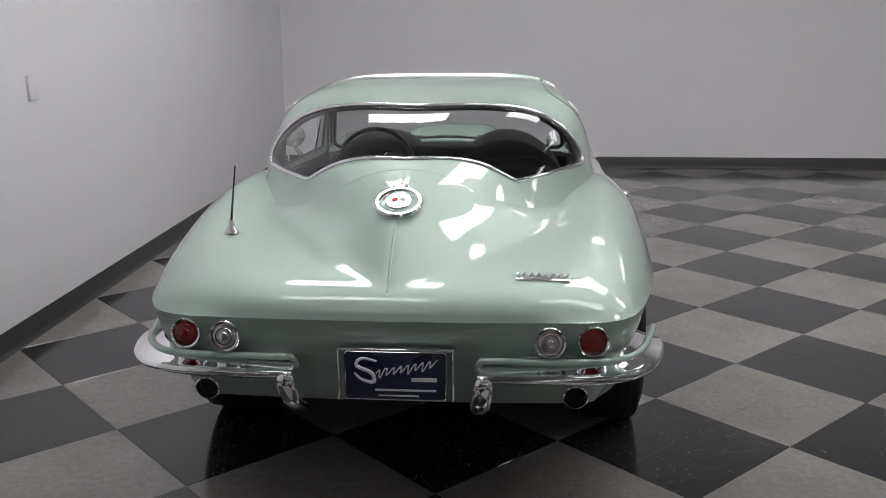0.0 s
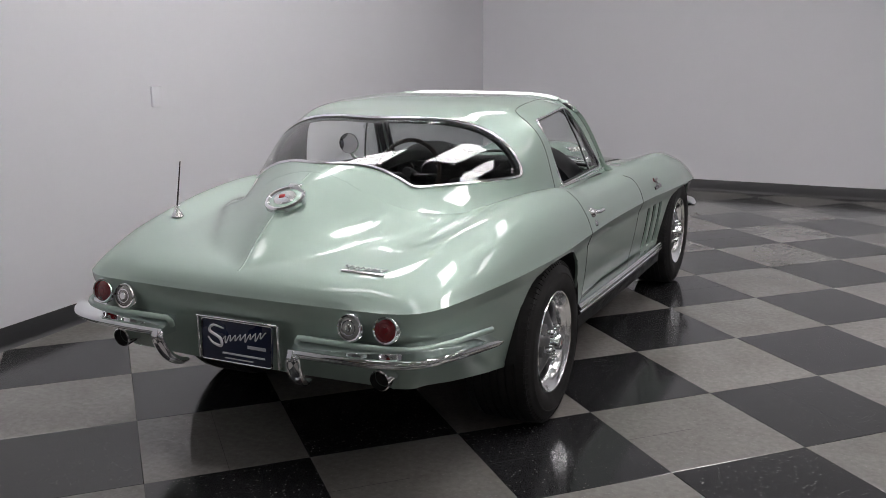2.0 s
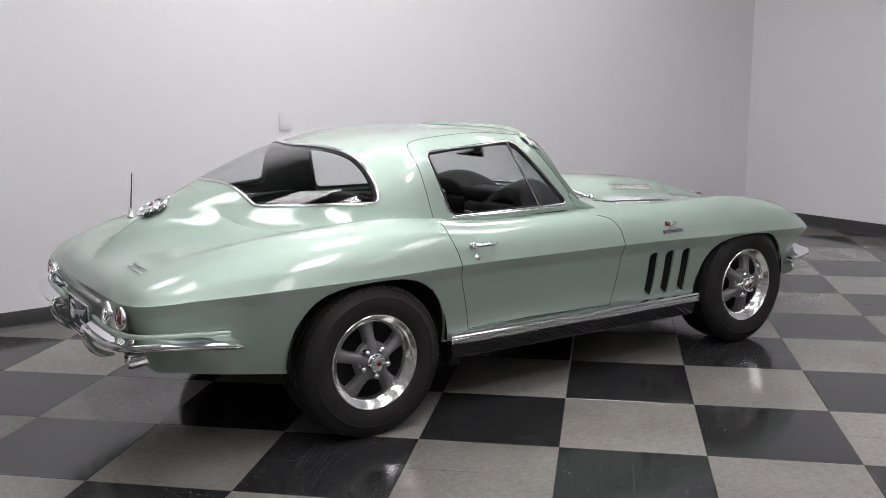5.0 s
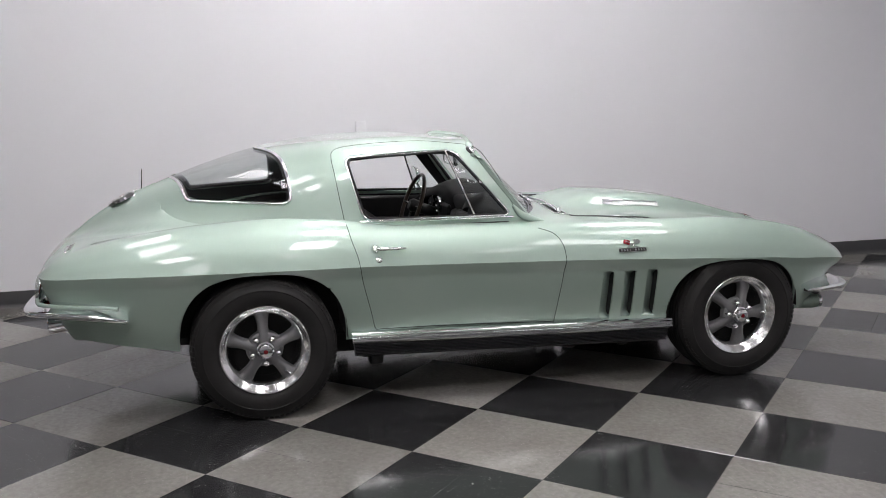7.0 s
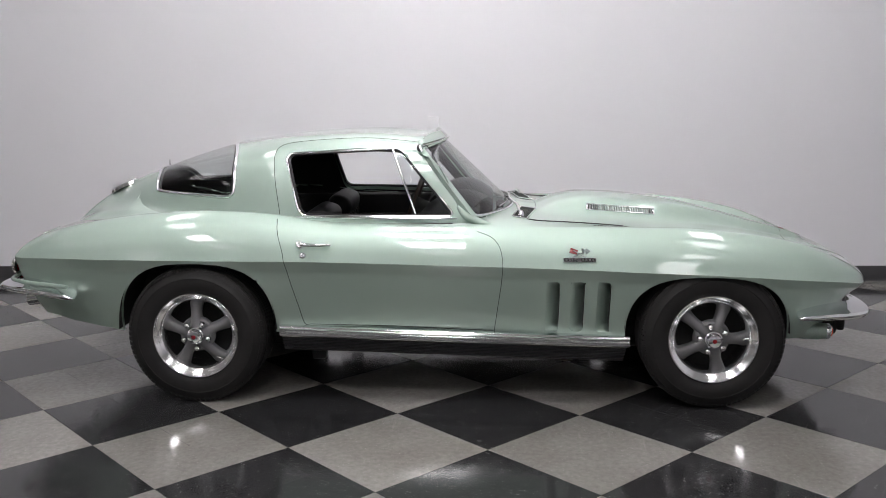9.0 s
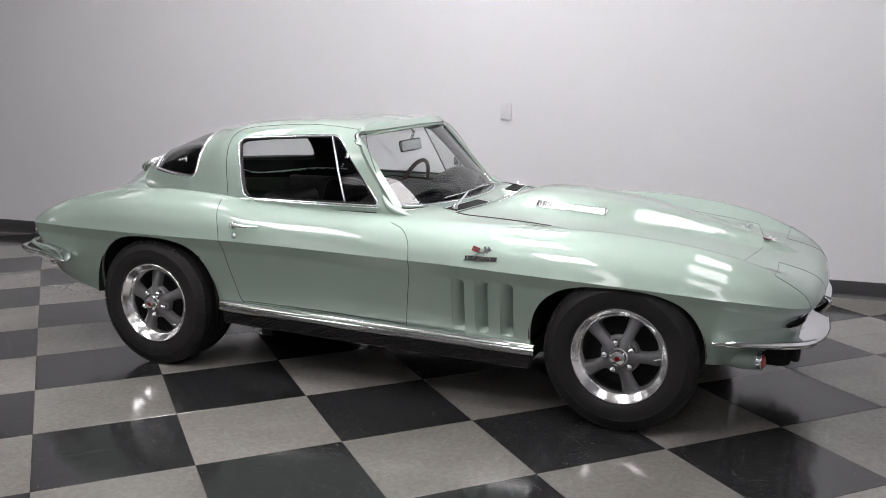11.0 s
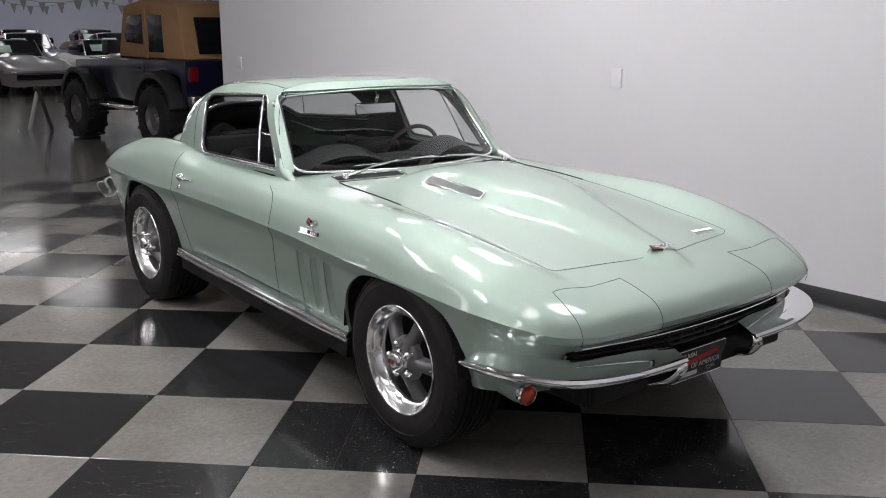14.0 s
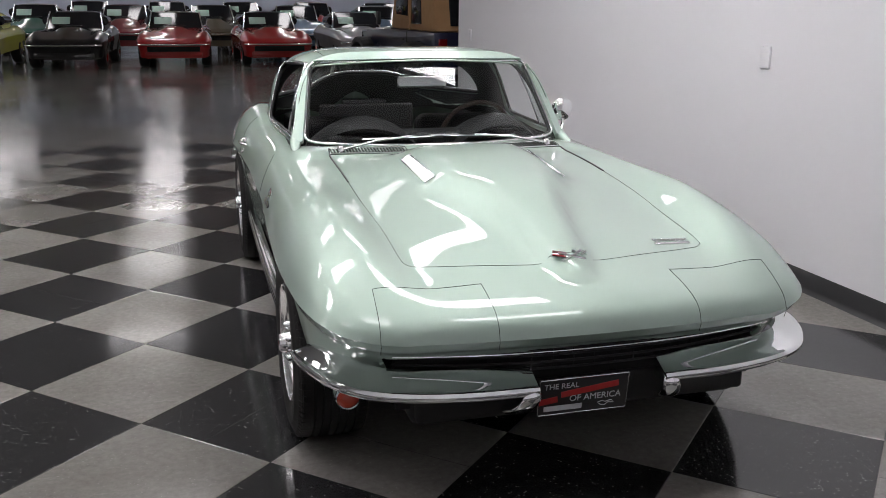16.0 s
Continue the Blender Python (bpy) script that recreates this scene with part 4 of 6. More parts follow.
for sx in (1, -1):
    rear = [flank(y, z) for y, z in line2((-0.838, 0.905), (-0.825, 0.84), (-0.800, 0.76), (-0.792, 0.718), (-0.772, 0.62), (-0.735, 0.48), (-0.715, 0.40), (-0.69, 0.385))]
    front = [flank(y, z) for y, z in line2((0.13, 0.845), (0.20, 0.82), (0.24, 0.77), (0.252, 0.694), (0.245, 0.60), (0.228, 0.48), (0.212, 0.362))]
    under = [flank(y, z) for y, z in line2((-0.69, 0.392), (-0.3, 0.382), (0.212, 0.362))]
    seam(rear, sx)
    seam(front, sx)
    seam(under, sx)
    up = [roof_point(y, a) for y, a in line2((-0.836, 0.04), (-0.845, 0.12), (-0.86, 0.25), (-0.872, 0.38), (-0.878, 0.47), (-0.862, 0.525), (-0.80, 0.55), (-0.65, 0.56), (-0.4, 0.56), (-0.2, 0.55), (-0.12, 0.50), (-0.08, 0.42), (-0.02, 0.28), (0.04, 0.10), n=90)]
    seam(up, sx, 0.0016)
    # hood, headlamp doors
    hood = [deck_point(x, y, 0.0005) for x, y in line2((0.545, 0.374), (0.547, 0.7), (0.545, 1.1), (0.53, 1.4), (0.526, 1.64), (0.512, 1.69), (0.46, 1.70), (0.3, 1.725), (0.12, 1.752), (0.0, 1.758), n=110)]
    seam(hood, sx, 0.0009)
    back = [deck_point(x, y, 0.0005) for x, y in zip(np.linspace(0.655, 0.318, 24), np.linspace(1.868, 1.846, 24))]
    seam(back, sx, 0.0009)
    for x0, y0 in ((0.655, 1.868), (0.318, 1.846)):
        drop = [deck_point(x0 + 0.006 * k / 25, y, 0.0005) for k, y in enumerate(np.concatenate([np.linspace(y0, 2.0, 14)[:-1], np.linspace(2.0, 2.0545 if x0 < 0.5 else 2.040, 12)]))]
        lip0 = drop[-1]
        seam(drop + [lip0 + (0, 0.001, -0.008), lip0 + (0, -0.007, -0.032)], sx, 0.0010)
    cowl = [deck_point(x, y, 0.0005) for x, y in line2((0.545, 0.374), (0.4, 0.395), (0.2, 0.425), (0.0, 0.435))]
    seam(cowl, sx, 0.002)
    # long black rubber edge by the hood's rear corner
    rub = [deck_point(x, y, 0.001) for x, y in line2((0.546, 0.385), (0.547, 0.6), (0.547, 0.85), n=30)]
    seam(rub, sx, 0.0045, "hood_edge_seal", M_BLACK)
ridge = [np.array((0, y, deck_z(0.0, y) - 0.0022)) for y in np.linspace(-1.73, -2.20, 40)]
part("tail_spine", tube(ridge, 0.0045, 8), M_PAINT, coupe)

# ---------- bumpers ----------


def blade(path, name, label, scale=None, rise=1.0):
    """Chrome bumper with a broad sloping top face and a rolled outer edge."""
    p = smooth_path(path, 44)
    tang = np.gradient(p, axis=0)
    prof = [(-0.080, 0.037), (-0.055, 0.0275), (-0.030, 0.018), (-0.010, 0.0105), (-0.004, 0.0095), (0.004, 0.009), (0.009, 0.003), (0.009, -0.006), (0.004, -0.014), (-0.008, -0.018), (-0.035, -0.020), (-0.07, -0.020)]
    rows = []
    for k, (q, t) in enumerate(zip(p, tang)):
        nrm = np.array((t[1], -t[0], 0.0))
        nrm /= np.linalg.norm(nrm)
        if nrm @ np.array((q[0] * 0.6, q[1], 0)) < 0:
            nrm = -nrm
        f = k / 43
        s = 1.0 if scale is None else scale(f)
        rows.append([q + nrm * d * (0.4 + 0.6 * s) + np.array((0, 0, z * s * (rise if z > 0 else 1.0))) for d, z in prof])
    arr = np.array(rows)
    n = len(prof)
    bm = from_arrays(list(arr.reshape(-1, 3)), grid_faces(44, n, True) + [tuple(range(n)), tuple(43 * n + k for k in reversed(range(n)))])
    return part(name, clean(bm, 45), M_CHROME, coupe, label)


def bumperette(sx, points, widths, name):
    """Bullet-shaped chrome guard that curls down and under."""
    p = smooth_path(points, 18)
    w = np.interp(np.linspace(0, 1, 18), np.linspace(0, 1, len(widths)), widths)
    bm = tube(p, w * 0.85, 16, False, 1.9, (1, 0, 0))
    bmesh.ops.scale(bm, vec=(sx, 1, 1), verts=bm.verts)
    if sx < 0:
        bmesh.ops.reverse_faces(bm, faces=bm.faces)
    return part(name, bm, M_CHROME, coupe, "chrome bumper guard")


taper = keyed((0.0, 1.0), (0.1, 1.12), (0.7, 1.12), (0.9, 0.95), (0.97, 0.7), (1.0, 0.3))
for sx in (1, -1):
    blade([(sx * x * 0.988, y, z) for x, y, z in ((0.275, -2.305, 0.55), (0.45, -2.308, 0.552), (0.62, -2.30, 0.556), (0.735, -2.262, 0.56), (0.805, -2.17, 0.562), (0.842, -2.03, 0.552), (0.856, -1.92, 0.538),
                                         (0.862, -1.84, 0.524))], "rear_bumper", "chrome wrap-around rear bumper half", taper)
    bumperette(sx, [(0.290, -2.275, 0.556), (0.292, -2.306, 0.545), (0.288, -2.306, 0.51), (0.280, -2.28, 0.455), (0.272, -2.235, 0.42), (0.268, -2.19, 0.41)],
               [0.010, 0.016, 0.018, 0.019, 0.018, 0.008], "bumper_guard")
    blade([(sx * x, y, z) for x, y, z in ((0.205, 2.060, 0.428), (0.42, 2.062, 0.433), (0.60, 2.035, 0.439), (0.72, 1.985, 0.446), (0.80, 1.895, 0.453), (0.845, 1.79, 0.457), (0.866, 1.71, 0.456),
                                         (0.874, 1.63, 0.454))], "front_bumper", "chrome wrap-around front bumper half", taper, 1.2)
    bumperette(sx, [(0.222, 2.035, 0.434), (0.224, 2.058, 0.420), (0.230, 2.055, 0.393), (0.243, 2.02, 0.357), (0.262, 1.97, 0.336), (0.275, 1.93, 0.326)],
               [0.010, 0.016, 0.019, 0.021, 0.018, 0.008], "bumper_guard")
    # ledge above the rear bumper
    ledge = []
    for k, (x, y) in enumerate(line2((0.285, -2.262), (0.45, -2.262), (0.60, -2.250), (0.70, -2.215), (0.765, -2.12), (0.805, -1.98), (0.828, -1.88), n=40)):
        ledge.append((sx * x, y, 0.588 - 0.012 * max(0, (k - 26) / 14)))
    ledge = [(sx * 0.272, -2.252, 0.555), (sx * 0.274, -2.257, 0.575)] + ledge
    part("tail_ledge", tube(ledge, 0.011, 8), M_PAINT, coupe)

# ---------- tail ----------


def round_lamp(x, z, y, r, lens, label):
    ring = lathe([(-0.002, r * 1.22), (-0.014, r * 1.20), (-0.020, r * 1.10), (-0.018, r * 0.98), (-0.008, r * 0.95)], "y", 36)
    lamp = part("tail_lamp", ring, M_CHROME, coupe, label, pose(x, y, z, -9))
    part("lens", lathe([(-0.008, r * 0.98), (-0.014, r * 0.9), (-0.019, r * 0.6), (-0.021, r * 0.3), (-0.0215, 0.0)], "y", 32), lens, lamp)
    part("lens_hub", lathe([(-0.020, r * 0.34), (-0.025, r * 0.3), (-0.026, 0.0)], "y", 20), lens if lens is M_RED else M_SATIN, lamp)
    part("lens_ring", lathe([(-0.017, r * 0.66), (-0.021, r * 0.64), (-0.021, r * 0.58), (-0.018, r * 0.56)], "y", 28), M_CHROME if lens is not M_RED else lens, lamp)


for sx in (1, -1):
    round_lamp(sx * 0.482, 0.645, -2.246, 0.040, M_CLEARLENS, "chrome-ringed clear reversing lamp")
    round_lamp(sx * 0.606, 0.647, -2.228, 0.040, M_RED, "chrome-ringed red tail lamp")
    tip = lathe([(0.0, 0.034), (0.004, 0.038), (0.012, 0.038), (0.20, 0.036), (0.20, 0.030), (0.012, 0.032), (0.0, 0.034)], "y", 28)
    part("exhaust_tip", tip, M_CHROME, coupe, "chrome exhaust tip", pose(sx * 0.563, -2.215, 0.460, 6))
    part("exhaust_bore", lathe([(0.03, 0.031), (0.031, 0.0)], "y", 20), M_DARK, coupe, "", pose(sx * 0.563, -2.215, 0.460, 6))

plate_z = 0.538
part("plate_surround", merge(box((0.345, 0.02, 0.008), (0.03, -2.262, plate_z + 0.080), 0.003), box((0.008, 0.02, 0.16), (0.03 - 0.170, -2.258, plate_z), 0.003),
                             box((0.008, 0.02, 0.16), (0.03 + 0.170, -2.258, plate_z), 0.003)), M_CHROME, coupe, "thin chrome plate surround")
M_NAVY = plain("navy_plate", (0.010, 0.016, 0.045), 0.3, 0.0, 60.0, 0.1, 0.0)
M_LETTER = plain("white_print", (0.62, 0.64, 0.66), 0.4, 0.0, 60.0, 0.05, 0.0)
M_REDPRINT = plain("red_print", (0.45, 0.02, 0.02), 0.4, 0.0, 60.0, 0.1, 0.0)
rp = part("rear_plate", box((0.302, 0.006, 0.15), (0, 0, 0), 0.002), M_NAVY, coupe, "navy dealer plate with white lettering bars", pose(0.03, -2.268, plate_z, -4))
part("plate_rim", tube([(x, -0.004, z) for x, z in rounded_loop([(-0.149, -0.073), (0.149, -0.073), (0.149, 0.073), (-0.149, 0.073)], 0.008, 4)], 0.003, 6, True), M_CHROME, rp)
swash = smooth_path([(-0.055, -0.0045, 0.045), (-0.10, -0.0045, 0.052), (-0.115, -0.0045, 0.03), (-0.07, -0.0045, 0.008), (-0.065, -0.0045, -0.018), (-0.10, -0.0045, -0.012), (-0.122, -0.0045, 0.008)], 40)
part("plate_mark", tube(swash, [0.003 + 0.003 * math.sin(math.pi * k / 39) for k in range(40)], 6, False, 1.0, (0, 1, 0)), M_LETTER, rp)
wave = [(-0.058 + 0.0046 * k + 0.006 * math.sin(k * 1.35), -0.0045, 0.006 + 0.014 * math.sin(k * 1.35) * (1.4 if k in (4, 5, 22, 23, 31, 32) else 0.8) + 0.0009 * k) for k in range(40)]
part("plate_mark", tube(smooth_path(wave, 150), 0.0021, 5, False, 1.0, (0, 1, 0)), M_LETTER, rp)
part("plate_bar", box((0.075, 0.002, 0.011), (0.085, -0.004, -0.010)), M_LETTER, rp)
part("plate_bar", box((0.18, 0.002, 0.006), (0.03, -0.004, -0.043)), M_LETTER, rp)
part("plate_bar", box((0.12, 0.002, 0.004), (0.01, -0.004, -0.060)), M_LETTER, rp)

# fuel door
lid_pose = Matrix.Translation((0, -1.90, float(ZT(-1.90)) + 0.002)) @ pose(0, 0, 0, 25.5, 0, 0)
lid = part("fuel_door", lathe([(-0.01, 0.079), (0.004, 0.078), (0.010, 0.073), (0.010, 0.066), (0.004, 0.061)], "z", 48), M_CHROME, coupe, "round chrome-ringed fuel door", lid_pose)
part("lid_face", lathe([(0.003, 0.063), (0.006, 0.05), (0.008, 0.03), (0.0085, 0.0)], "z", 40), M_PAINT, lid)
part("lid_disc", lathe([(0.006, 0.044), (0.011, 0.04), (0.012, 0.0)], "z", 32), M_SATIN, lid)
part("lid_emblem", box((0.022, 0.018, 0.003), (-0.012, 0.002, 0.0125), 0.001, pose(0, 0, 0, 0, 0, 20)), M_REDPRINT, lid, "small red emblem")
part("lid_emblem", box((0.020, 0.016, 0.003), (0.014, 0.004, 0.0125), 0.001, pose(0, 0, 0, 0, 0, -20)), M_LETTER, lid, "small white emblem")
part("lid_hinge", box((0.055, 0.018, 0.012), (0, 0.080, 0.006), 0.004), M_CHROME, lid)


def flags(parent, at, size=1.0, red=True):
    """Crossed-flag badge."""
    e = part("flag_badge", tube([(-0.032 * size, -0.012 * size, 0.004), (0.030 * size, 0.022 * size, 0.004)], 0.0022 * size, 6), M_CHROME, parent, "small chrome crossed-flag badge", at)
    part("flag_staff", tube([(0.032 * size, -0.012 * size, 0.004), (-0.030 * size, 0.022 * size, 0.004)], 0.0022 * size, 6), M_CHROME, e)
    part("flag", box((0.036 * size, 0.024 * size, 0.004), (-0.028 * size, 0.018 * size, 0.003), 0.001, pose(0, 0, 0, 0, 0, -18)), M_RED if red else M_BLACK, e)
    chk = []
    for i in range(4):
        for j in range(3):
            if (i + j) % 2 == 0:
                chk.append(box((0.009 * size, 0.008 * size, 0.0045), ((0.014 + 0.009 * i) * size, (0.010 + 0.008 * j) * size, 0.003), 0, pose(0, 0, 0, 0, 0, 18)))
    part("flag", merge(*chk), M_CHROME, e)
    return e


def script(parent, at, length, bar=True):
    """Chrome script badge: a looping stroke over a flat bar."""
    pts = [(-length / 2 + length * k / 30, 0.010 + 0.009 * math.sin(k * 1.55) * (1.5 if k < 3 else 1.0), 0.003) for k in range(31)]
    s = part("script_badge", tube(smooth_path(pts, 110), 0.0022, 5), M_CHROME, parent, "chrome script badge", at)
    if bar:
        part("badge_bar", box((length * 1.02, 0.011, 0.005), (0.0, -0.012, 0.001), 0.0015), M_SATIN, s)
    return s


def on_deck(x, y, turn=0.0):
    """A pose lying on the deck, its y axis up the slope and its z axis out."""
    e = 0.02
    p = deck_point(x, y)
    dx = (deck_point(x + e, y) - deck_point(x - e, y))
    dy = (deck_point(x, y + e) - deck_point(x, y - e))
    n = np.cross(dx, dy)
    n /= np.linalg.norm(n)
    a = dx / np.linalg.norm(dx)
    b = np.cross(n, a)
    m = Matrix(((a[0], b[0], n[0], p[0]), (a[1], b[1], n[1], p[1]), (a[2], b[2], n[2], p[2]), (0, 0, 0, 1)))
    return m @ pose(0, 0, 0.001, 0, 0, turn)


script(coupe, on_deck(0.46, -2.125), 0.16)
script(coupe, on_deck(-0.43, 1.645, 180), 0.13, True)
flags(coupe, on_deck(0.0, 1.79, 180), 1.25)
for sx in (1, -1):
    y, z = 0.612, 0.733
    p = flank(y, z)
    m = Matrix.Translation((sx * (p[0] + 0.001), y, z)) @ pose(0, 0, 0, 65, 0, 90 if sx > 0 else -90)
    flags(coupe, m @ Matrix.Translation((0, 0.012, 0)), 1.0)
    part("fender_badge", merge(box((0.15, 0.018, 0.005), (0, -0.012, 0.002), 0.0015)), M_BLACK, coupe, "black and chrome fender badge bar", m)
    part("badge_edge", merge(box((0.154, 0.0025, 0.006), (0, -0.0025, 0.002)), box((0.154, 0.0025, 0.006), (0, -0.0215, 0.002)),
                             *[box((0.008, 0.010, 0.006), (-0.062 + 0.0155 * k, -0.012, 0.002)) for k in range(9) if k != 4]), M_CHROME, coupe, "", m)
    # door handle and lock
    h0, h1 = flank(-0.715, 0.792), flank(-0.572, 0.790)
    for q in (h0, h1):
        q[0] += 0.004
    mid = (h0 + h1) / 2 + (0.030, 0, 0.004)
    pts = smooth_path([h0 + (0.012, 0.01, 0.004), mid + (-0.002, -0.04, 0.0), mid, mid + (-0.004, 0.03, -0.002), h1 + (0.004, 0, 0)], 20) * (sx, 1, 1)
    hd = part("door_handle", tube(pts, [0.010 - 0.004 * k / 19 for k in range(20)], 10), M_CHROME, coupe, "chrome door handle")
    base = lathe([(-0.004, 0.022), (0.004, 0.021), (0.010, 0.016), (0.016, 0.014), (0.018, 0.0)], "x", 24)
    part("handle_button", base, M_CHROME, coupe, "", Matrix.Translation((sx * h0[0], h0[1], h0[2])) @ pose(0, 0, 0, 0, -22 if sx > 0 else 22, 0 if sx > 0 else 180))
    k0 = flank(-0.70, 0.742)
    part("door_lock", lathe([(-0.003, 0.015), (0.003, 0.0145), (0.006, 0.010), (0.007, 0.0)], "x", 20), M_CHROME, coupe, "round chrome key lock",
         Matrix.Translation((sx * (k0[0] + 0.001), k0[1], k0[2])) @ pose(0, 0, 0, 0, -22 if sx > 0 else 22, 0 if sx > 0 else 180))
    # quarter-light divider and upright
    top = roof_point(-0.295, cabin_k(-0.295, 1.228)) * (sx, 1, 1)
    low = roof_point(-0.172, cabin_k(-0.172, 0.905)) * (sx, 1, 1)
    part("quarterlight_bar", tube([top, (top + low) / 2 + (sx * 0.008, 0, 0), low], 0.006, 8), M_CHROME, coupe, "chrome quarter-light divider")
    # belt moulding of the door glass
    part("belt_seal", tube([(sx * 0.699, -0.76, 0.905), (sx * 0.697, -0.4, 0.900), (sx * 0.676, 0.03, 0.896)], 0.005, 8), M_CHROME, coupe, "chrome belt moulding")

# antenna
ant = part("antenna", lathe([(0.0, 0.026), (0.006, 0.024), (0.014, 0.017), (0.03, 0.012), (0.045, 0.010), (0.05, 0.0)], "z", 20), M_CHROME, coupe, "thin chrome mast antenna", Matrix.Translation(deck_point(-0.575, -1.84)))
part("mast", tube([(0, 0, 0.045), (0.02, 0.012, 0.225)], [0.0040, 0.0024], 6), M_BLACK, ant)

# round mirror on the driver's door
mir = Matrix.Translation((-0.772, -0.15, 0.987))
mirror = part("door_mirror", lathe([(-0.012, 0.058), (0.0, 0.060), (0.014, 0.055), (0.026, 0.042), (0.034, 0.022), (0.036, 0.0)], "y", 32), M_CHROME, coupe, "round chrome door mirror", mir @ pose(0, 0, 0, 0, 0, 8))
part("mirror_glass", lathe([(-0.0125, 0.056), (-0.011, 0.03), (-0.0105, 0.0)], "y", 32), Nodes("mirror_glass", (0.8, 0.8, 0.8), 0.02, 1.0).mat, mirror)
part("mirror_stalk", tube([(0.0, 0.01, -0.05), (0.012, 0.03, -0.08), (0.03, 0.05, -0.105)], [0.008, 0.010, 0.014], 10), M_CHROME, mirror)

# hood side vents with chrome grilles
for sx in (1, -1):
    a, b = deck_point(0.276, 0.69, 0.001), deck_point(0.264, 1.045, 0.001)
    along = (b - a) / np.linalg.norm(b - a)
    mid = (a + b) / 2
    out = np.cross(deck_point(0.30, 0.87) - deck_point(0.24, 0.87), deck_point(0.27, 0.89) - deck_point(0.27, 0.85))
    out -= along * (out @ along)
    out /= np.linalg.norm(out)
    side = np.cross(out, along)
    m = Matrix(((along[0], side[0], out[0], mid[0]), (along[1], side[1], out[1], mid[1]), (along[2], side[2], out[2], mid[2]), (0, 0, 0, 1)))
    if sx < 0:
        m = Matrix.Diagonal((-1, 1, 1, 1)) @ m
    L = float(np.linalg.norm(b - a))
    v = part("hood_vent", box((L, 0.042, 0.02), (0, 0, -0.008), 0.006), M_BLACK, coupe, "chrome grilled hood side vent", m)
    part("vent_frame", merge(box((L, 0.006, 0.012), (0, 0.021, 0.003), 0.002), box((L, 0.006, 0.012), (0, -0.021, 0.003), 0.002),
                             box((0.008, 0.04, 0.012), (L / 2 - 0.004, 0, 0.003), 0.002), box((0.008, 0.04, 0.012), (-L / 2 + 0.004, 0, 0.003), 0.002)), M_CHROME, v)
    for k in range(26):
        part("vent_slat", box((0.0065, 0.037, 0.008), (-L / 2 + 0.018 + (L - 0.036) * k / 25, 0, 0.003), 0, pose(0, 0, 0, 0, 20, 0)), M_SATIN, v)

# cowl grilles and wipers
for sx in (1, -1):
    x0, x1 = 0.20, 0.54
    cg = part("cowl_grille", merge(*[tube([deck_point(x, y, 0.005) for x, y in zip(np.linspace(p[0], q[0], 14), np.linspace(p[1], q[1], 14))], 0.003, 6)
                                     for p, q in (((x0, 0.348), (x1, 0.300)), ((x0, 0.43), (x1 + 0.005, 0.372)), ((x0, 0.348), (x0, 0.43)), ((x1, 0.300), (x1 + 0.005, 0.372)))]), M_SATIN, coupe, "slotted cowl vent grille")
    cg.scale = (sx, 1, 1)
    for k in range(24):
        t = k / 23
        x = x0 + 0.012 + (x1 - x0 - 0.02) * t
        ya, yb = 0.348 - 0.048 * (x - x0) / (x1 - x0) + 0.006, 0.43 - 0.058 * (x - x0) / (x1 - x0) - 0.006
        part("vent_slot", tube([deck_point(x, y, 0.003) for y in np.linspace(ya, yb, 6)], 0.0042, 6), M_GAP, cg)
    piv = deck_point(sx * 0.49, 0.345, 0.008)
    tipx = sx * 0.15
    el = np.array((tipx, screen_y(tipx, 0.93) + 0.03, 0.932))
    part("wiper_arm", tube([piv, (piv + el) / 2 + (0, 0.01, 0.012), el], [0.007, 0.006, 0.004], 8), M_CHROME, coupe, "chrome wiper arm")
    part("wiper_pivot", lathe([(-0.01, 0.016), (0.012, 0.014), (0.02, 0.008), (0.022, 0.0)], "z", 16), M_CHROME, coupe, "", Matrix.Translation(piv))
    bl = [np.array((x, screen_y(x, 0.912 + 0.006 * k) + 0.012, 0.912 + 0.006 * k)) for k, x in enumerate(np.linspace(sx * 0.37, -sx * 0.07, 4))]
    part("wiper_blade", tube(smooth_path(bl, 20), 0.005, 6), M_BLACK, coupe, "black wiper blade")
    part("blade_holder", tube(smooth_path([p + (0, 0.008, 0.006) for p in bl], 20), 0.003, 6), M_CHROME, coupe)

# ---------- nose ----------
M_GRILLE = plain("dark_anodised_grille", (0.03, 0.03, 0.032), 0.55, 0.7, 90.0)
part("grille_back", merge(box((1.20, 0.02, 0.22), (0, 1.89, 0.45))), M_DARK, coupe)
for k in range(4):
    z = 0.526 - 0.021 * k
    part("grille_bar", tube([(x, 1.99 - 0.10 * (abs(x) / 0.62) ** 2.2, z) for x in np.linspace(-0.61, 0.61, 25)], 0.0042, 6), M_GRILLE, coupe)
for x in np.linspace(-0.60, 0.60, 19):
    part("grille_upright", tube([(x, 1.985 - 0.10 * (abs(x) / 0.62) ** 2.2, 0.545), (x, 1.985 - 0.10 * (abs(x) / 0.62) ** 2.2, 0.46)], 0.0028, 5), M_GRILLE, coupe)
lip = [(x, 2.028 - 0.075 * (abs(x) / 0.62) ** 2.2, 0.531) for x in np.linspace(-0.62, 0.62, 31)]
part("grille_lip", tube(lip, 0.002, 6), M_CHROME, coupe)
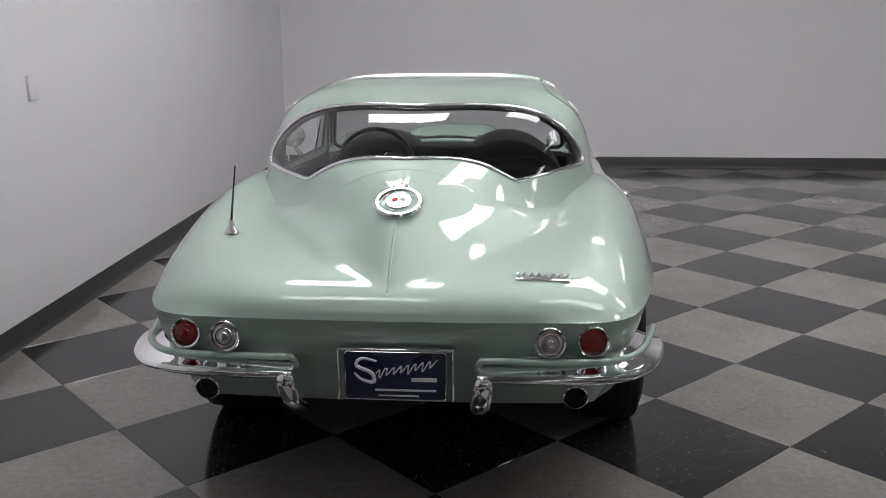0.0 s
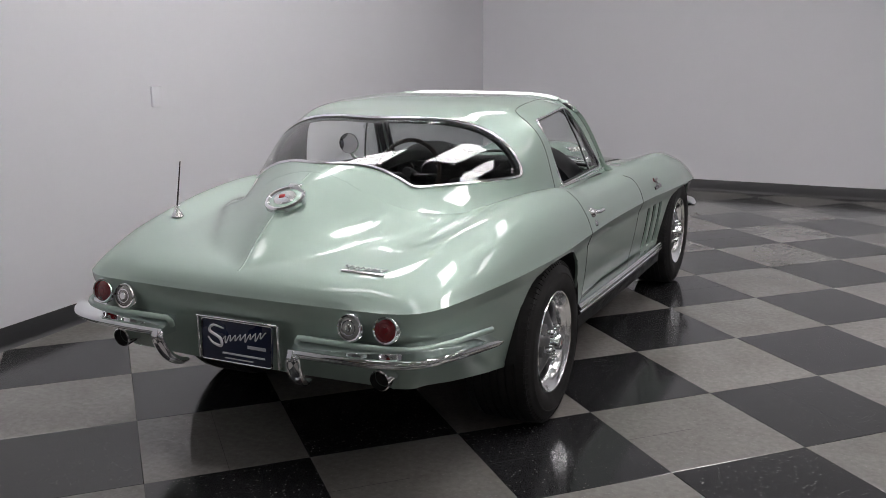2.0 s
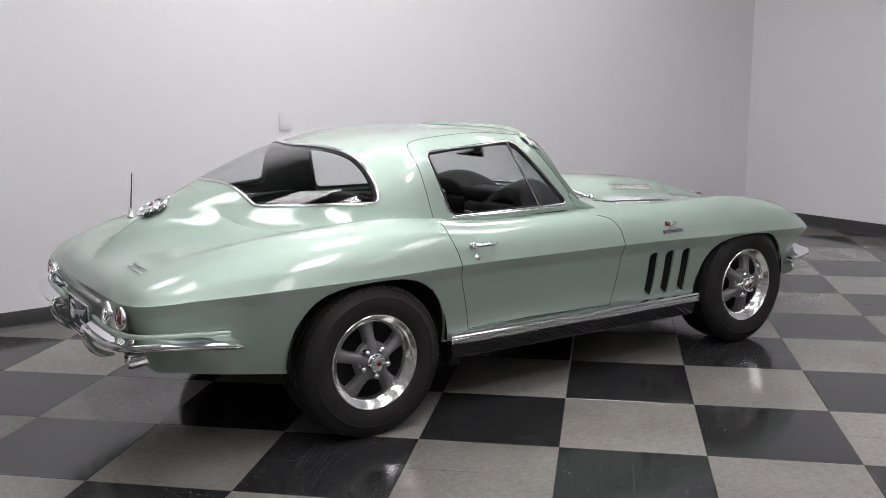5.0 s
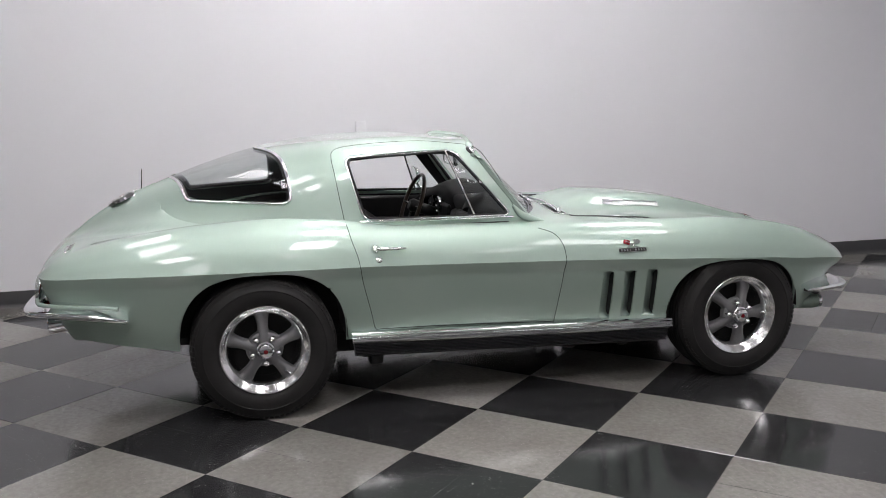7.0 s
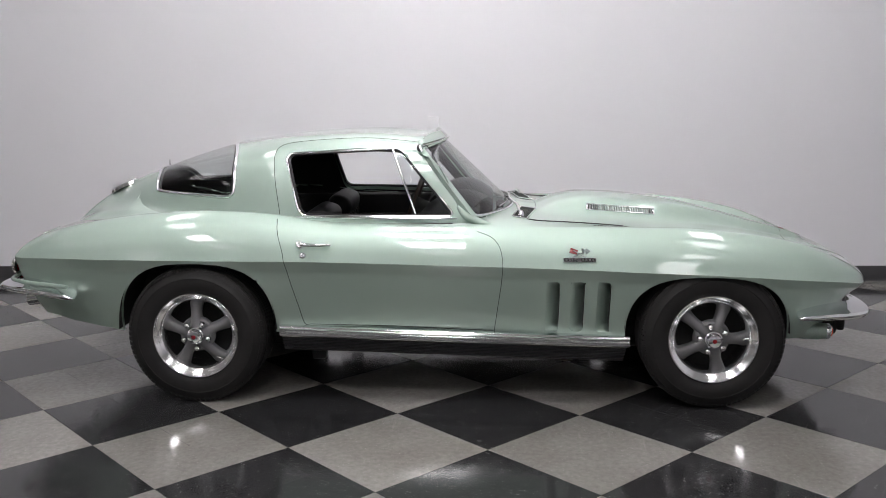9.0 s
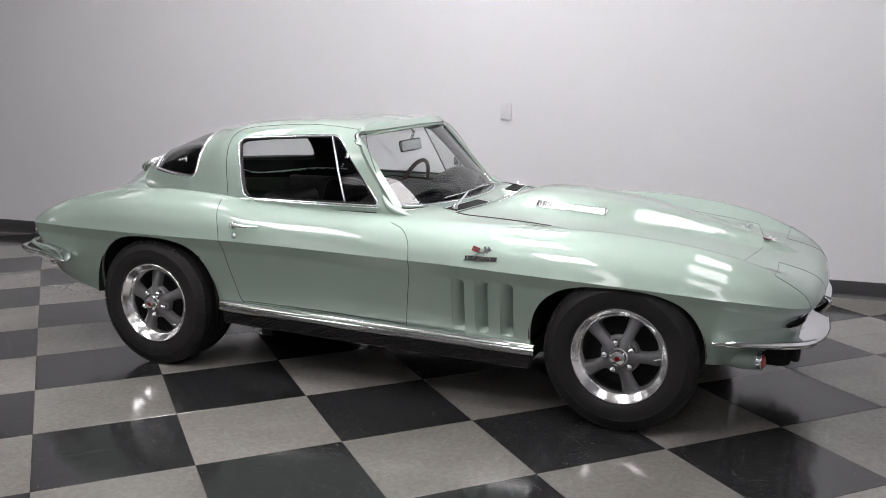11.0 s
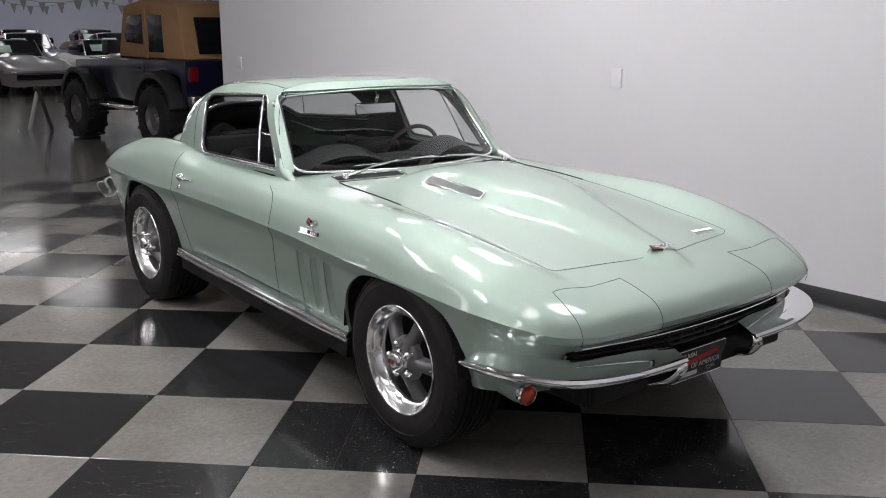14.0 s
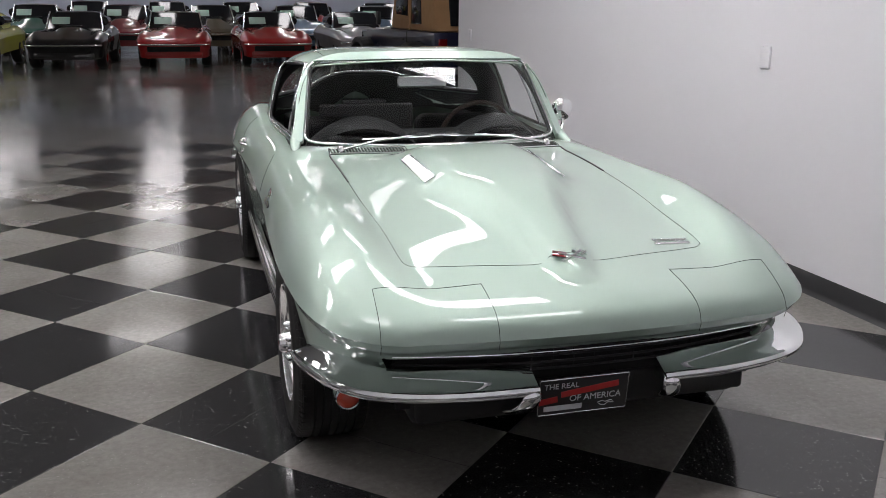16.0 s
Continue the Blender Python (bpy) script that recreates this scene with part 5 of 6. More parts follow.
for sx in (1, -1):
    lp = pose(sx * 0.729, 1.815, 0.357, 0, 0, -6 * sx)
    pod = part("lamp_pod", lathe([(-0.20, 0.0), (-0.19, 0.034), (-0.12, 0.041), (-0.05, 0.042), (-0.014, 0.037), (-0.012, 0.026)], "y", 32), M_PAINT, coupe, "mint green painted lamp housing", lp)
    pl = part("parking_lamp", lathe([(-0.016, 0.038), (-0.004, 0.039), (0.002, 0.038), (0.006, 0.034), (0.004, 0.031)], "y", 32), M_CHROME, coupe, "red parking lamp in a chrome bezel", lp)
    part("lens", lathe([(0.0, 0.033), (0.010, 0.029), (0.018, 0.017), (0.020, 0.0)], "y", 28), M_AMBER, pl)
# added dark filler behind the bumper for the shaded space under the nose
part("nose_shade_filler", box((1.1, 0.04, 0.1), (0, 1.94, 0.36), 0.015), M_DARK, coupe)
fp = part("front_plate", box((0.296, 0.006, 0.124), (0, 0, 0), 0.002), M_BLACK, coupe, "black front plate with white and red lettering", pose(0.03, 1.985, 0.367, 8, 0, 180))
part("plate_rim", tube([(x, -0.004, z) for x, z in rounded_loop([(-0.147, -0.061), (0.147, -0.061), (0.147, 0.061), (-0.147, 0.061)], 0.006, 4)], 0.002, 6, True), M_CHROME, fp)


def lettering(text, size, at, mat, parent):
    cu = bpy.data.curves.new("text", "FONT")
    cu.body, cu.size, cu.extrude, cu.align_x = text, size, 0.0006, "CENTER"
    tmp = bpy.data.objects.new("text", cu)
    scene.collection.objects.link(tmp)
    bpy.context.view_layer.update()
    me = bpy.data.meshes.new_from_object(tmp.evaluated_get(bpy.context.evaluated_depsgraph_get()))
    bpy.data.objects.remove(tmp)
    me.materials.append(mat)
    ob = new("lettering", me)
    ob.matrix_basis = at
    ob.parent = parent
    return ob


lettering("THE REAL", 0.026, Matrix.Translation((-0.075, -0.0045, 0.028)) @ pose(0, 0, 0, 90), M_LETTER, fp)
lettering("OF AMERICA", 0.030, Matrix.Translation((0.040, -0.0045, -0.020)) @ pose(0, 0, 0, 90), M_LETTER, fp)
part("plate_bar", box((0.125, 0.002, 0.017), (-0.065, -0.004, -0.040)), M_LETTER, fp)
part("plate_bar", box((0.19, 0.002, 0.020), (0.02, -0.004, 0.017), 0, pose(0, 0, 0, 0, -7)), M_REDPRINT, fp)
part("plate_bar", box((0.06, 0.002, 0.02), (-0.115, -0.004, -0.012), 0, pose(0, 0, 0, 0, -7)), M_REDPRINT, fp)
part("plate_mark", tube([(x, -0.0045, z) for x, z in ((0.05, -0.035), (0.065, -0.030), (0.075, -0.035), (0.095, -0.030), (0.105, -0.040), (0.085, -0.038), (0.075, -0.046), (0.06, -0.044))], 0.0016, 5, True, 1.0, (0, 1, 0)), M_LETTER, fp)

# ---------- cabin inside ----------
part("cabin_floor", merge(box((1.30, 2.1, 0.04), (0, -0.58, 0.36), 0.01), box((1.16, 0.9, 0.03), (0, -1.2, 0.62), 0.01), box((1.2, 0.04, 0.5), (0, -0.74, 0.52), 0.02),
                          box((1.3, 0.05, 0.5), (0, 0.24, 0.58), 0.02)), M_CARPET, coupe, "black carpeted cabin floor and luggage shelf")
for size, at in (((0.28, 0.14, 0.012), (0, -1.65, 0.893)), ((0.05, 0.50, 0.28), (0.545, -1.0, 0.74)), ((0.05, 0.50, 0.28), (-0.545, -1.0, 0.74)), ((0.62, 0.04, 0.26), (0, -1.56, 0.76))):
    part("rear_trim", box(size, at, 0.02), M_CARPET, coupe)
for sx in (1, -1):
    dp = part("door_panel", merge(box((0.06, 0.84, 0.48), (sx * 0.655, -0.40, 0.635), 0.02), box((0.05, 0.40, 0.05), (sx * 0.62, -0.45, 0.72), 0.02)), M_VINYL, coupe, "black vinyl door panel")
    part("window_winder", tube([(sx * 0.62, -0.22, 0.66), (sx * 0.60, -0.22, 0.66), (sx * 0.60, -0.30, 0.68)], 0.007, 8), M_CHROME, dp)
    part("door_pull", box((0.012, 0.05, 0.03), (sx * 0.622, -0.08, 0.75), 0.004), M_CHROME, dp)
    # twin-hump dash
    rows = []
    for t in np.linspace(0, 1, 15):
        y = 0.20 - 0.30 * t
        row = []
        for s in np.linspace(-1, 1, 17):
            hx = 0.275 * s
            h = max(0.0, 1 - s * s) ** 0.7
            z = 0.80 + h * (0.155 + 0.045 * math.sin(math.pi * min(1, t * 1.1)))
            row.append((sx * 0.325 + hx, min(y, screen_y(0.325 + hx * sx, 0.93) - 0.05 - 0.27 * t), z - 0.05 * (t > 0.98)))
        rows.append(row)
    arr = np.array(rows)
    part("dash_hump", thicken(clean(from_arrays(list(arr.reshape(-1, 3)), grid_faces(15, 17)), 60), 0.02), M_VINYL, coupe, "black padded dashboard cowl")
    eye = box((0.50, 0.03, 0.10), (sx * 0.335, -0.10, 0.82), 0.02)
    part("dash_face", eye, M_BLACK, coupe)
    # seat
    st = part("seat", box((0.44, 0.50, 0.16), (0, 0, 0), 0.05, None, 4), M_VINYL, coupe, "black vinyl bucket seat", pose(sx * 0.33, -0.47, 0.40, 4))
    part("seat_back", box((0.44, 0.14, 0.52), (0, 0, 0), 0.055, None, 4), M_VINYL, st, "", pose(0, -0.26, 0.28, -20))
    for k in range(5):
        part("seat_pleat", box((0.045, 0.02, 0.34), (-0.13 + 0.065 * k, 0.072, 0.0), 0.009), M_VINYL, st, "", pose(0, -0.26, 0.28, -20))
part("dash_pad", box((1.02, 0.20, 0.10), (0, 0.03, 0.875), 0.04, None, 3), M_VINYL, coupe, "black padded dash top")
part("dash_centre", box((0.22, 0.20, 0.30), (0, 0.0, 0.70), 0.03), M_BLACK, coupe, "black centre console")
part("radio_bezel", box((0.16, 0.01, 0.08), (0, -0.105, 0.76), 0.004), M_SATIN, coupe)
for x in (-0.42, -0.27):
    part("gauge", lathe([(0.0, 0.052), (-0.012, 0.054), (-0.014, 0.048), (-0.004, 0.046), (-0.003, 0.0)], "y", 28), M_SATIN, coupe, "round black gauge with bright ring", pose(x, -0.115, 0.85))
    part("gauge_dial", lathe([(-0.005, 0.046), (-0.0055, 0.0)], "y", 24), M_BLACK, coupe, "", pose(x, -0.115, 0.85))
col = Matrix.Translation((-0.335, -0.27, 0.848)) @ pose(0, 0, 0, -20)
sw = part("steering_wheel", tube([(0.19 * math.cos(a), 0, 0.19 * math.sin(a)) for a in np.linspace(0, 2 * math.pi, 48, False)], 0.012, 10, True, 1.0, (0, 1, 0)), plain("wood_rim", (0.05, 0.03, 0.02), 0.35), coupe,
          "dark-rimmed three-spoke steering wheel", col)
for a in (math.radians(0), math.radians(180), math.radians(270)):
    part("wheel_spoke", tube([(0.02 * math.cos(a), 0.01, 0.02 * math.sin(a)), (0.185 * math.cos(a), 0, 0.185 * math.sin(a))], 0.010, 8, False, 1.0, (0, 1, 0)), M_SATIN, sw)
part("wheel_hub", lathe([(-0.02, 0.0), (-0.018, 0.03), (0.0, 0.04), (0.05, 0.035), (0.25, 0.03)], "y", 24), M_BLACK, sw)
for k in range(22):
    a = math.pi * (0.1 + 0.8 * k / 21)
    part("rim_rivet", tube([(0.19 * math.cos(a), -0.0125, 0.19 * math.sin(a)), (0.19 * math.cos(a), -0.015, 0.19 * math.sin(a))], 0.004, 6, False, 1.0, (1, 0, 0)), M_CHROME, sw)
im = part("rear_view_mirror", box((0.25, 0.025, 0.065), (0, 0, 0), 0.012, None, 3), M_SATIN, coupe, "chrome-backed interior mirror", pose(0.0, -0.12, 1.145, 8))
part("mirror_arm", tube([(0, 0.01, 0.03), (0, 0.03, 0.07), (0, 0.01, 0.095)], 0.008, 8), M_CHROME, im)


# ---------- wall plate ----------
plate_at = WALL_FRAME @ pose(0.007, -0.29, 1.235)
wp = tagged(part("wall_plate", box((0.016, 0.085, 0.125), (0, 0, 0), 0.003), M_WALL, None, "", plate_at), "white blank wall plate on the white wall", "wall plate")
part("screw", lathe([(0.007, 0.004), (0.0088, 0.003), (0.009, 0.0)], "x", 10), M_WALL, wp, "", pose(0, 0, 0.045))
part("screw", lathe([(0.007, 0.004), (0.0088, 0.003), (0.009, 0.0)], "x", 10), M_WALL, wp, "", pose(0, 0, -0.045))
copy_thing(wp, WALL_FRAME @ pose(0.007, -5.62, 1.19))

# ---------- blue off-roader with a tan soft top ----------
M_NAVYPAINT = paint("navy_paint", (0.006, 0.008, 0.034), 0.1, 0.35, False)
M_TAN = plain("tan_canvas", (0.40, 0.23, 0.11), 0.85, 0.0, 160.0, 0.15, 0.2)
M_TINT = Nodes("tinted_plastic_window", (0.012, 0.013, 0.016), 0.12).mat
M_FLARE = plain("black_plastic", (0.02, 0.02, 0.022), 0.5, 0.0, 90.0)


def prism(points, width, bevel=0.015):
    """A side outline (y, z) given a width across x, with softened edges."""
    n = len(points)
    verts = [(sx * width / 2, y, z) for sx in (1, -1) for y, z in points]
    faces = [tuple(range(n)), tuple(reversed(range(n, 2 * n)))] + [(i, n + i, n + (i + 1) % n, (i + 1) % n) for i in range(n)]
    bm = from_arrays(verts, faces, False)
    bmesh.ops.recalc_face_normals(bm, faces=bm.faces)
    bmesh.ops.bevel(bm, geom=bm.edges[:], offset=bevel, segments=2, affect="EDGES", profile=0.5)
    for f in bm.faces:
        f.smooth = True
    return clean(bm, 30)


def off_roader(at):
    """Local y ahead; the rear axle is at y 0."""
    j = thing("off_roader", "dark blue off-road vehicle with tan canvas top on big tyres", "car", "", at)
    tub = prism([(-0.56, 0.66), (-0.56, 1.17), (1.15, 1.17), (1.20, 1.19), (2.62, 1.12), (2.68, 0.80), (2.62, 0.66), (1.95, 0.66), (1.9, 0.95), (1.75, 0.99), (1.6, 0.62), (0.55, 0.60),
                 (0.45, 0.98), (0.0, 1.04), (-0.42, 0.96), (-0.5, 0.66)], 1.46, 0.02)
    part("tub", tub, M_NAVYPAINT, j, "dark blue steel body")
    top = prism([(-0.54, 1.17), (-0.40, 1.80), (-0.32, 1.86), (0.5, 1.93), (1.05, 1.86), (1.28, 1.18)], 1.40, 0.05)
    part("soft_top", top, M_TAN, j, "tan canvas soft top")
    for sx in (1, -1):
        x = sx * 0.703
        part("side_window", prism([(-0.02, 1.26), (0.0, 1.72), (0.34, 1.74), (0.36, 1.26)], 0.02, 0.008), M_TINT, j, "", pose(x, 0, 0))
        part("door_window", prism([(0.52, 1.36), (0.52, 1.74), (0.90, 1.72), (1.02, 1.45), (0.98, 1.38)], 0.02, 0.008), M_TINT, j, "", pose(x, 0, 0))
        part("canvas_seam", prism([(0.42, 1.18), (0.41, 1.82), (0.45, 1.82), (0.46, 1.18)], 0.03, 0.006), M_TAN, j, "", pose(x, 0, 0))
        part("door_gap", prism([(0.47, 0.70), (0.47, 1.16), (0.485, 1.16), (0.485, 0.70)], 0.012, 0.002), M_GAP, j, "", pose(sx * 0.732, 0, 0))
        part("door_handle", box((0.02, 0.12, 0.025), (sx * 0.745, 0.62, 1.05), 0.006), M_FLARE, j)
        for y, r0 in ((0.0, 0.50), (2.30, 0.50)):
            arc = [(y + 0.52 * math.cos(a), 0.50 + 0.53 * math.sin(a)) for a in np.linspace(math.radians(10), math.radians(170), 15)]
            arc += [(y + 0.46 * math.cos(a), 0.48 + 0.47 * math.sin(a)) for a in np.linspace(math.radians(170), math.radians(10), 15)]
            part("fender_flare", prism(arc, 0.22, 0.012), M_FLARE, j, "black plastic fender flare", pose(sx * 0.80, 0, 0))
        part("side_step", tube([(sx * 0.80, 0.55, 0.56), (sx * 0.84, 0.65, 0.53), (sx * 0.84, 1.6, 0.53), (sx * 0.80, 1.7, 0.56)], 0.038, 12), M_CHROME, j, "chrome side step tube")
        lamp = part("tail_lamp", box((0.12, 0.05, 0.18), (sx * 0.62, -0.575, 1.00), 0.01), M_RED, j, "red tail lamp")
        part("side_mirror", box((0.05, 0.12, 0.18), (sx * 0.90, 1.22, 1.32), 0.02), M_FLARE, j)
        for y in (0.0, 2.30):
            tyre = lathe([(-0.30, 0.20), (-0.31, 0.30), (-0.29, 0.40), (-0.24, 0.43), (-0.06, 0.43), (-0.01, 0.40), (0.01, 0.30), (0.0, 0.20)], "x", 44)
            w = part("wheel", tyre, M_RUBBER, j, "large black off-road tyre", pose(sx * 0.92, y, 0.43, 0, 0, 0 if sx > 0 else 180))
            part("rim", lathe([(-0.02, 0.205), (-0.01, 0.19), (-0.06, 0.16), (-0.07, 0.07), (-0.03, 0.05), (-0.03, 0.0)], "x", 32), M_GREYSPOKE, w)
            lug = []
            for k in range(30):
                a = 2 * math.pi * k / 30
                c = box((0.13, 0.045, 0.03), (-0.075 if k % 2 else -0.225, 0, 0), 0.0)
                c.transform(Matrix.Rotation(a, 4, "X") @ Matrix.Translation((0, 0, 0.432)))
                lug.append(c)
            part("tread", merge(*lug), M_RUBBER, w)
    part("hood", prism([(1.25, 1.16), (1.25, 1.22), (2.55, 1.16), (2.60, 1.10)], 1.10, 0.03), M_NAVYPAINT, j)
    part("windscreen_frame", prism([(1.18, 1.18), (1.02, 1.80), (1.06, 1.81), (1.24, 1.19)], 1.36, 0.01), M_NAVYPAINT, j)
    part("rear_window", box((1.0, 0.02, 0.46), (0, 0, 0), 0.008), M_TINT, j, "dark plastic rear window", pose(0, -0.492, 1.47, -12.5))
    part("rear_bumper", box((1.45, 0.16, 0.17), (0, -0.66, 0.66), 0.02), M_CHROME, j, "chrome rear bumper")
    part("bumper_recess", box((0.26, 0.02, 0.09), (0.42, -0.745, 0.66), 0.01), M_DARK, j)
    lp = part("number_plate", box((0.30, 0.01, 0.15), (0, 0, 0), 0.004), M_BLACK, j, "black dealer plate with white marks", pose(0.58, -0.62, 0.845))
    part("plate_bar", box((0.22, 0.004, 0.03), (0, -0.006, 0.02)), M_LETTER, lp)
    part("plate_bar", box((0.16, 0.004, 0.015), (0, -0.006, -0.035)), M_LETTER, lp)
    part("plate_rim", tube([(x, -0.006, z) for x, z in rounded_loop([(-0.148, -0.073), (0.148, -0.073), (0.148, 0.073), (-0.148, 0.073)], 0.01, 4)], 0.004, 6, True), M_LETTER, lp)
    part("chassis", merge(box((0.7, 3.2, 0.12), (0, 1.1, 0.55), 0.02), box((1.5, 0.10, 0.10), (0, 0, 0.43), 0.02), box((1.5, 0.10, 0.10), (0, 2.3, 0.43), 0.02)), M_DARK, j)
    part("axle_tube", lathe([(-0.6, 0.05), (0.6, 0.05)], "x", 16), M_DARK, j, "", pose(0, 0, 0.43))
    return j


off_roader(pose(-2.58, -7.75, 0, 0, 0, 186))

# ---------- show cars far down the hall ----------


def show_car(name, label, at, body, top, chrome_nose=True):
    """Low two-door sports car with high fenders, a raked screen and a chrome nose bumper."""
    c = thing(name, label, "car", "cars parked down the hall", at)
    ys = np.linspace(-2.255, 2.052, 46)
    half = np.array([[deck_point(float(XC(y)) * v, y) for v in [1 - (1 - k / 16) ** 1.7 for k in range(17)]] for y in ys])
    full = np.concatenate([half[:, ::-1], half[:, 1:] * np.array((-1, 1, 1))], axis=1)
    shell = from_arrays(list(full.reshape(-1, 3)), grid_faces(46, 33))
    part("body", clean(shell, 60), body, c)
    edge = np.array(list(half[0]) + list(half[1:-1, -1]) + list(half[-1, ::-1]))
    rows = [[p * (1 - 0.03 * s - (0.03 if s > 0.5 else 0), 1 - 0.03 * s, 1) - (0, 0, 0.36 * s) for s in (0, 0.3, 0.6, 1.0)] for p in edge]
    arr = np.array(rows)
    low = from_arrays(list(arr.reshape(-1, 3)), grid_faces(len(rows), 4))
    part("lower_body", clean(merge(low, mirrored(low)), 60), body, c)
    rows = []
    for y in np.linspace(-2.1, -0.2, 30):
        rows.append([(lambda q: (q[0], y, q[1]))(cabin_section(y, k)) for k in np.linspace(0, 1, 17)])
    arr = np.array(rows)
    cab = from_arrays(list(arr.reshape(-1, 3)), grid_faces(30, 17))
    part("roof", clean(merge(cab, mirrored(cab)), 60), top, c)
    ws = np.array([[(x, screen_y(x, z) + 0.02, z) for x in np.linspace(-0.66 + 0.2 * (z - 0.87), 0.66 - 0.2 * (z - 0.87), 15)] for z in np.linspace(0.87, 1.26, 9)])
    part("windscreen", clean(from_arrays(list(ws.reshape(-1, 3)), grid_faces(9, 15))), M_TINT, c, "dark windscreen")
    for sx in (1, -1):
        part("screen_pillar", tube([(sx * 0.66, screen_y(0.66, 0.87) + 0.03, 0.87), (sx * 0.585, screen_y(0.585, 1.27) + 0.03, 1.27)], 0.022, 8), M_CHROME, c)
        part("side_window", tube([(sx * 0.66, -0.75, 1.06), (sx * 0.66, -0.1, 1.06)], 0.11, 8, False, 1.0), M_TINT, c)
        for y in (1.245, -1.245):
            w = part("wheel", lathe([(-0.22, 0.2), (-0.22, 0.31), (-0.19, 0.335), (-0.03, 0.335), (0.0, 0.31), (0.0, 0.2), (-0.03, 0.18), (-0.02, 0.04), (-0.02, 0.0)], "x", 28), M_RUBBER, c, "", pose(sx * 0.84, y, 0.335, 0, 0, 0 if sx > 0 else 180))
            part("rim", lathe([(0.002, 0.2), (-0.005, 0.19), (-0.03, 0.15), (-0.01, 0.05), (-0.01, 0.0)], "x", 24), M_SATIN, w)
    if chrome_nose:
        part("front_bumper", tube(smooth_path([(-0.80, 1.90, 0.55), (-0.62, 2.10, 0.55), (0, 2.17, 0.55), (0.62, 2.10, 0.55), (0.80, 1.90, 0.55)], 30), 0.035, 8, False, 0.6), M_CHROME, c, "chrome front bumper")
    part("grille", box((1.2, 0.04, 0.12), (0, 2.06, 0.45), 0.01), M_DARK, c)
    part("valance", box((1.3, 0.1, 0.12), (0, 1.95, 0.32), 0.03), body, c)
    part("window_sheet", box((0.42, 0.012, 0.22), (0, 0, 0), 0.002), M_SHEET, c, "pale green window sheet", Matrix.Translation((0.30, screen_y(0.3, 1.05) + 0.04, 1.07)) @ pose(0, 0, 0, 42))
    part("hood_vent", box((0.5, 0.2, 0.015), (0, 0.75, 0.965), 0.005), M_BLACK, c)
    return c


M_SHEET = plain("pale_green_paper", (0.45, 0.62, 0.55), 0.6, 0.0, 30.0, 0.05)
P_RED = paint("bright_red_paint", (0.36, 0.004, 0.005), 0.05, 0.4, False)
P_DARKRED = paint("dark_red_paint", (0.16, 0.006, 0.01), 0.05, 0.4, False)
P_BLACK = paint("black_paint", (0.008, 0.008, 0.009), 0.05, 0.3, False)
P_SILVER = paint("silver_paint", (0.42, 0.42, 0.43), 0.6, 0.35, False)
P_WHITE = paint("white_paint", (0.62, 0.62, 0.60), 0.0, 0.4, False)
P_YELLOW = paint("lime_yellow_paint", (0.50, 0.50, 0.03), 0.0, 0.4, False)
P_BLUE = paint("steel_blue_paint", (0.10, 0.16, 0.26), 0.2, 0.4, False)
P_OLIVE = paint("olive_brown_paint", (0.09, 0.075, 0.045), 0.05, 0.5, False)
P_GREEN = paint("dark_green_paint", (0.02, 0.10, 0.07), 0.05, 0.4, False)
proto = show_car("show_car", "bright red sports car with dark roof", pose(-1.05, -20.75, 0, 0, 0, 2), P_RED, P_BLACK)


def repaint(at, label, body, top):
    c = copy_thing(proto, at)
    c["label"] = label
    for o in c.children:
        base = o.name.split(".")[0]
        mat = {"body": body, "lower_body": body, "valance": body, "roof": top}.get(base)
        if mat:
            o.material_slots[0].link = "OBJECT"
            o.material_slots[0].material = mat
    return c


repaint(pose(1.28, -20.75, 0, 0, 0, -2), "bright red sports car with white-edged roof", P_RED, P_WHITE)
repaint(pose(3.65, -20.45, 0, 0, 0, -3), "glossy black sports car with black roof", P_BLACK, P_BLACK)
repaint(pose(-3.45, -21.3, 0, 0, 0, 3), "silver sports car with dark roof", P_SILVER, P_BLACK)
repaint(pose(6.0, -20.4, 0, 0, 0, -4), "lime yellow sports car with yellow roof", P_YELLOW, P_YELLOW)
repaint(pose(-5.9, -21.6, 0, 0, 0, 5), "white sports car with dark roof", P_WHITE, P_BLACK)
repaint(pose(-8.3, -22.0, 0, 0, 0, 6), "steel blue sports car", P_BLUE, P_BLACK)
back_row = ((-10.2, P_RED, P_RED, "red"), (-7.6, P_BLACK, P_BLACK, "black"), (-5.0, P_BLUE, P_WHITE, "steel blue"), (-2.4, P_BLUE, P_BLACK, "steel blue"), (0.2, P_OLIVE, P_OLIVE, "olive brown"),
            (2.8, P_DARKRED, P_DARKRED, "dark red"), (5.4, P_GREEN, P_WHITE, "dark green"), (8.0, P_RED, P_RED, "red"))
for x, b, t, word in back_row:
    repaint(pose(x, -26.3 - 0.1 * x, 0, 0, 0, random.uniform(-5, 5)), f"{word} car parked in the back row", b, t).scale = (1.0, 1.0, 1.12)
for x, b, t, word in ((-11.5, P_RED, P_BLACK, "red"), (-8.8, P_DARKRED, P_BLACK, "dark red"), (-6.2, P_BLACK, P_BLACK, "black"), (-3.6, P_RED, P_WHITE, "red"), (-1.0, P_BLACK, P_BLACK, "black"), (1.6, P_WHITE, P_WHITE, "white"),
                   (4.2, P_DARKRED, P_BLACK, "dark red")):
    repaint(pose(x, -31.2, 0, 0, 0, random.uniform(-5, 5)), f"{word} car parked along the far wall", b, t).scale = (1.0, 1.0, 1.2)

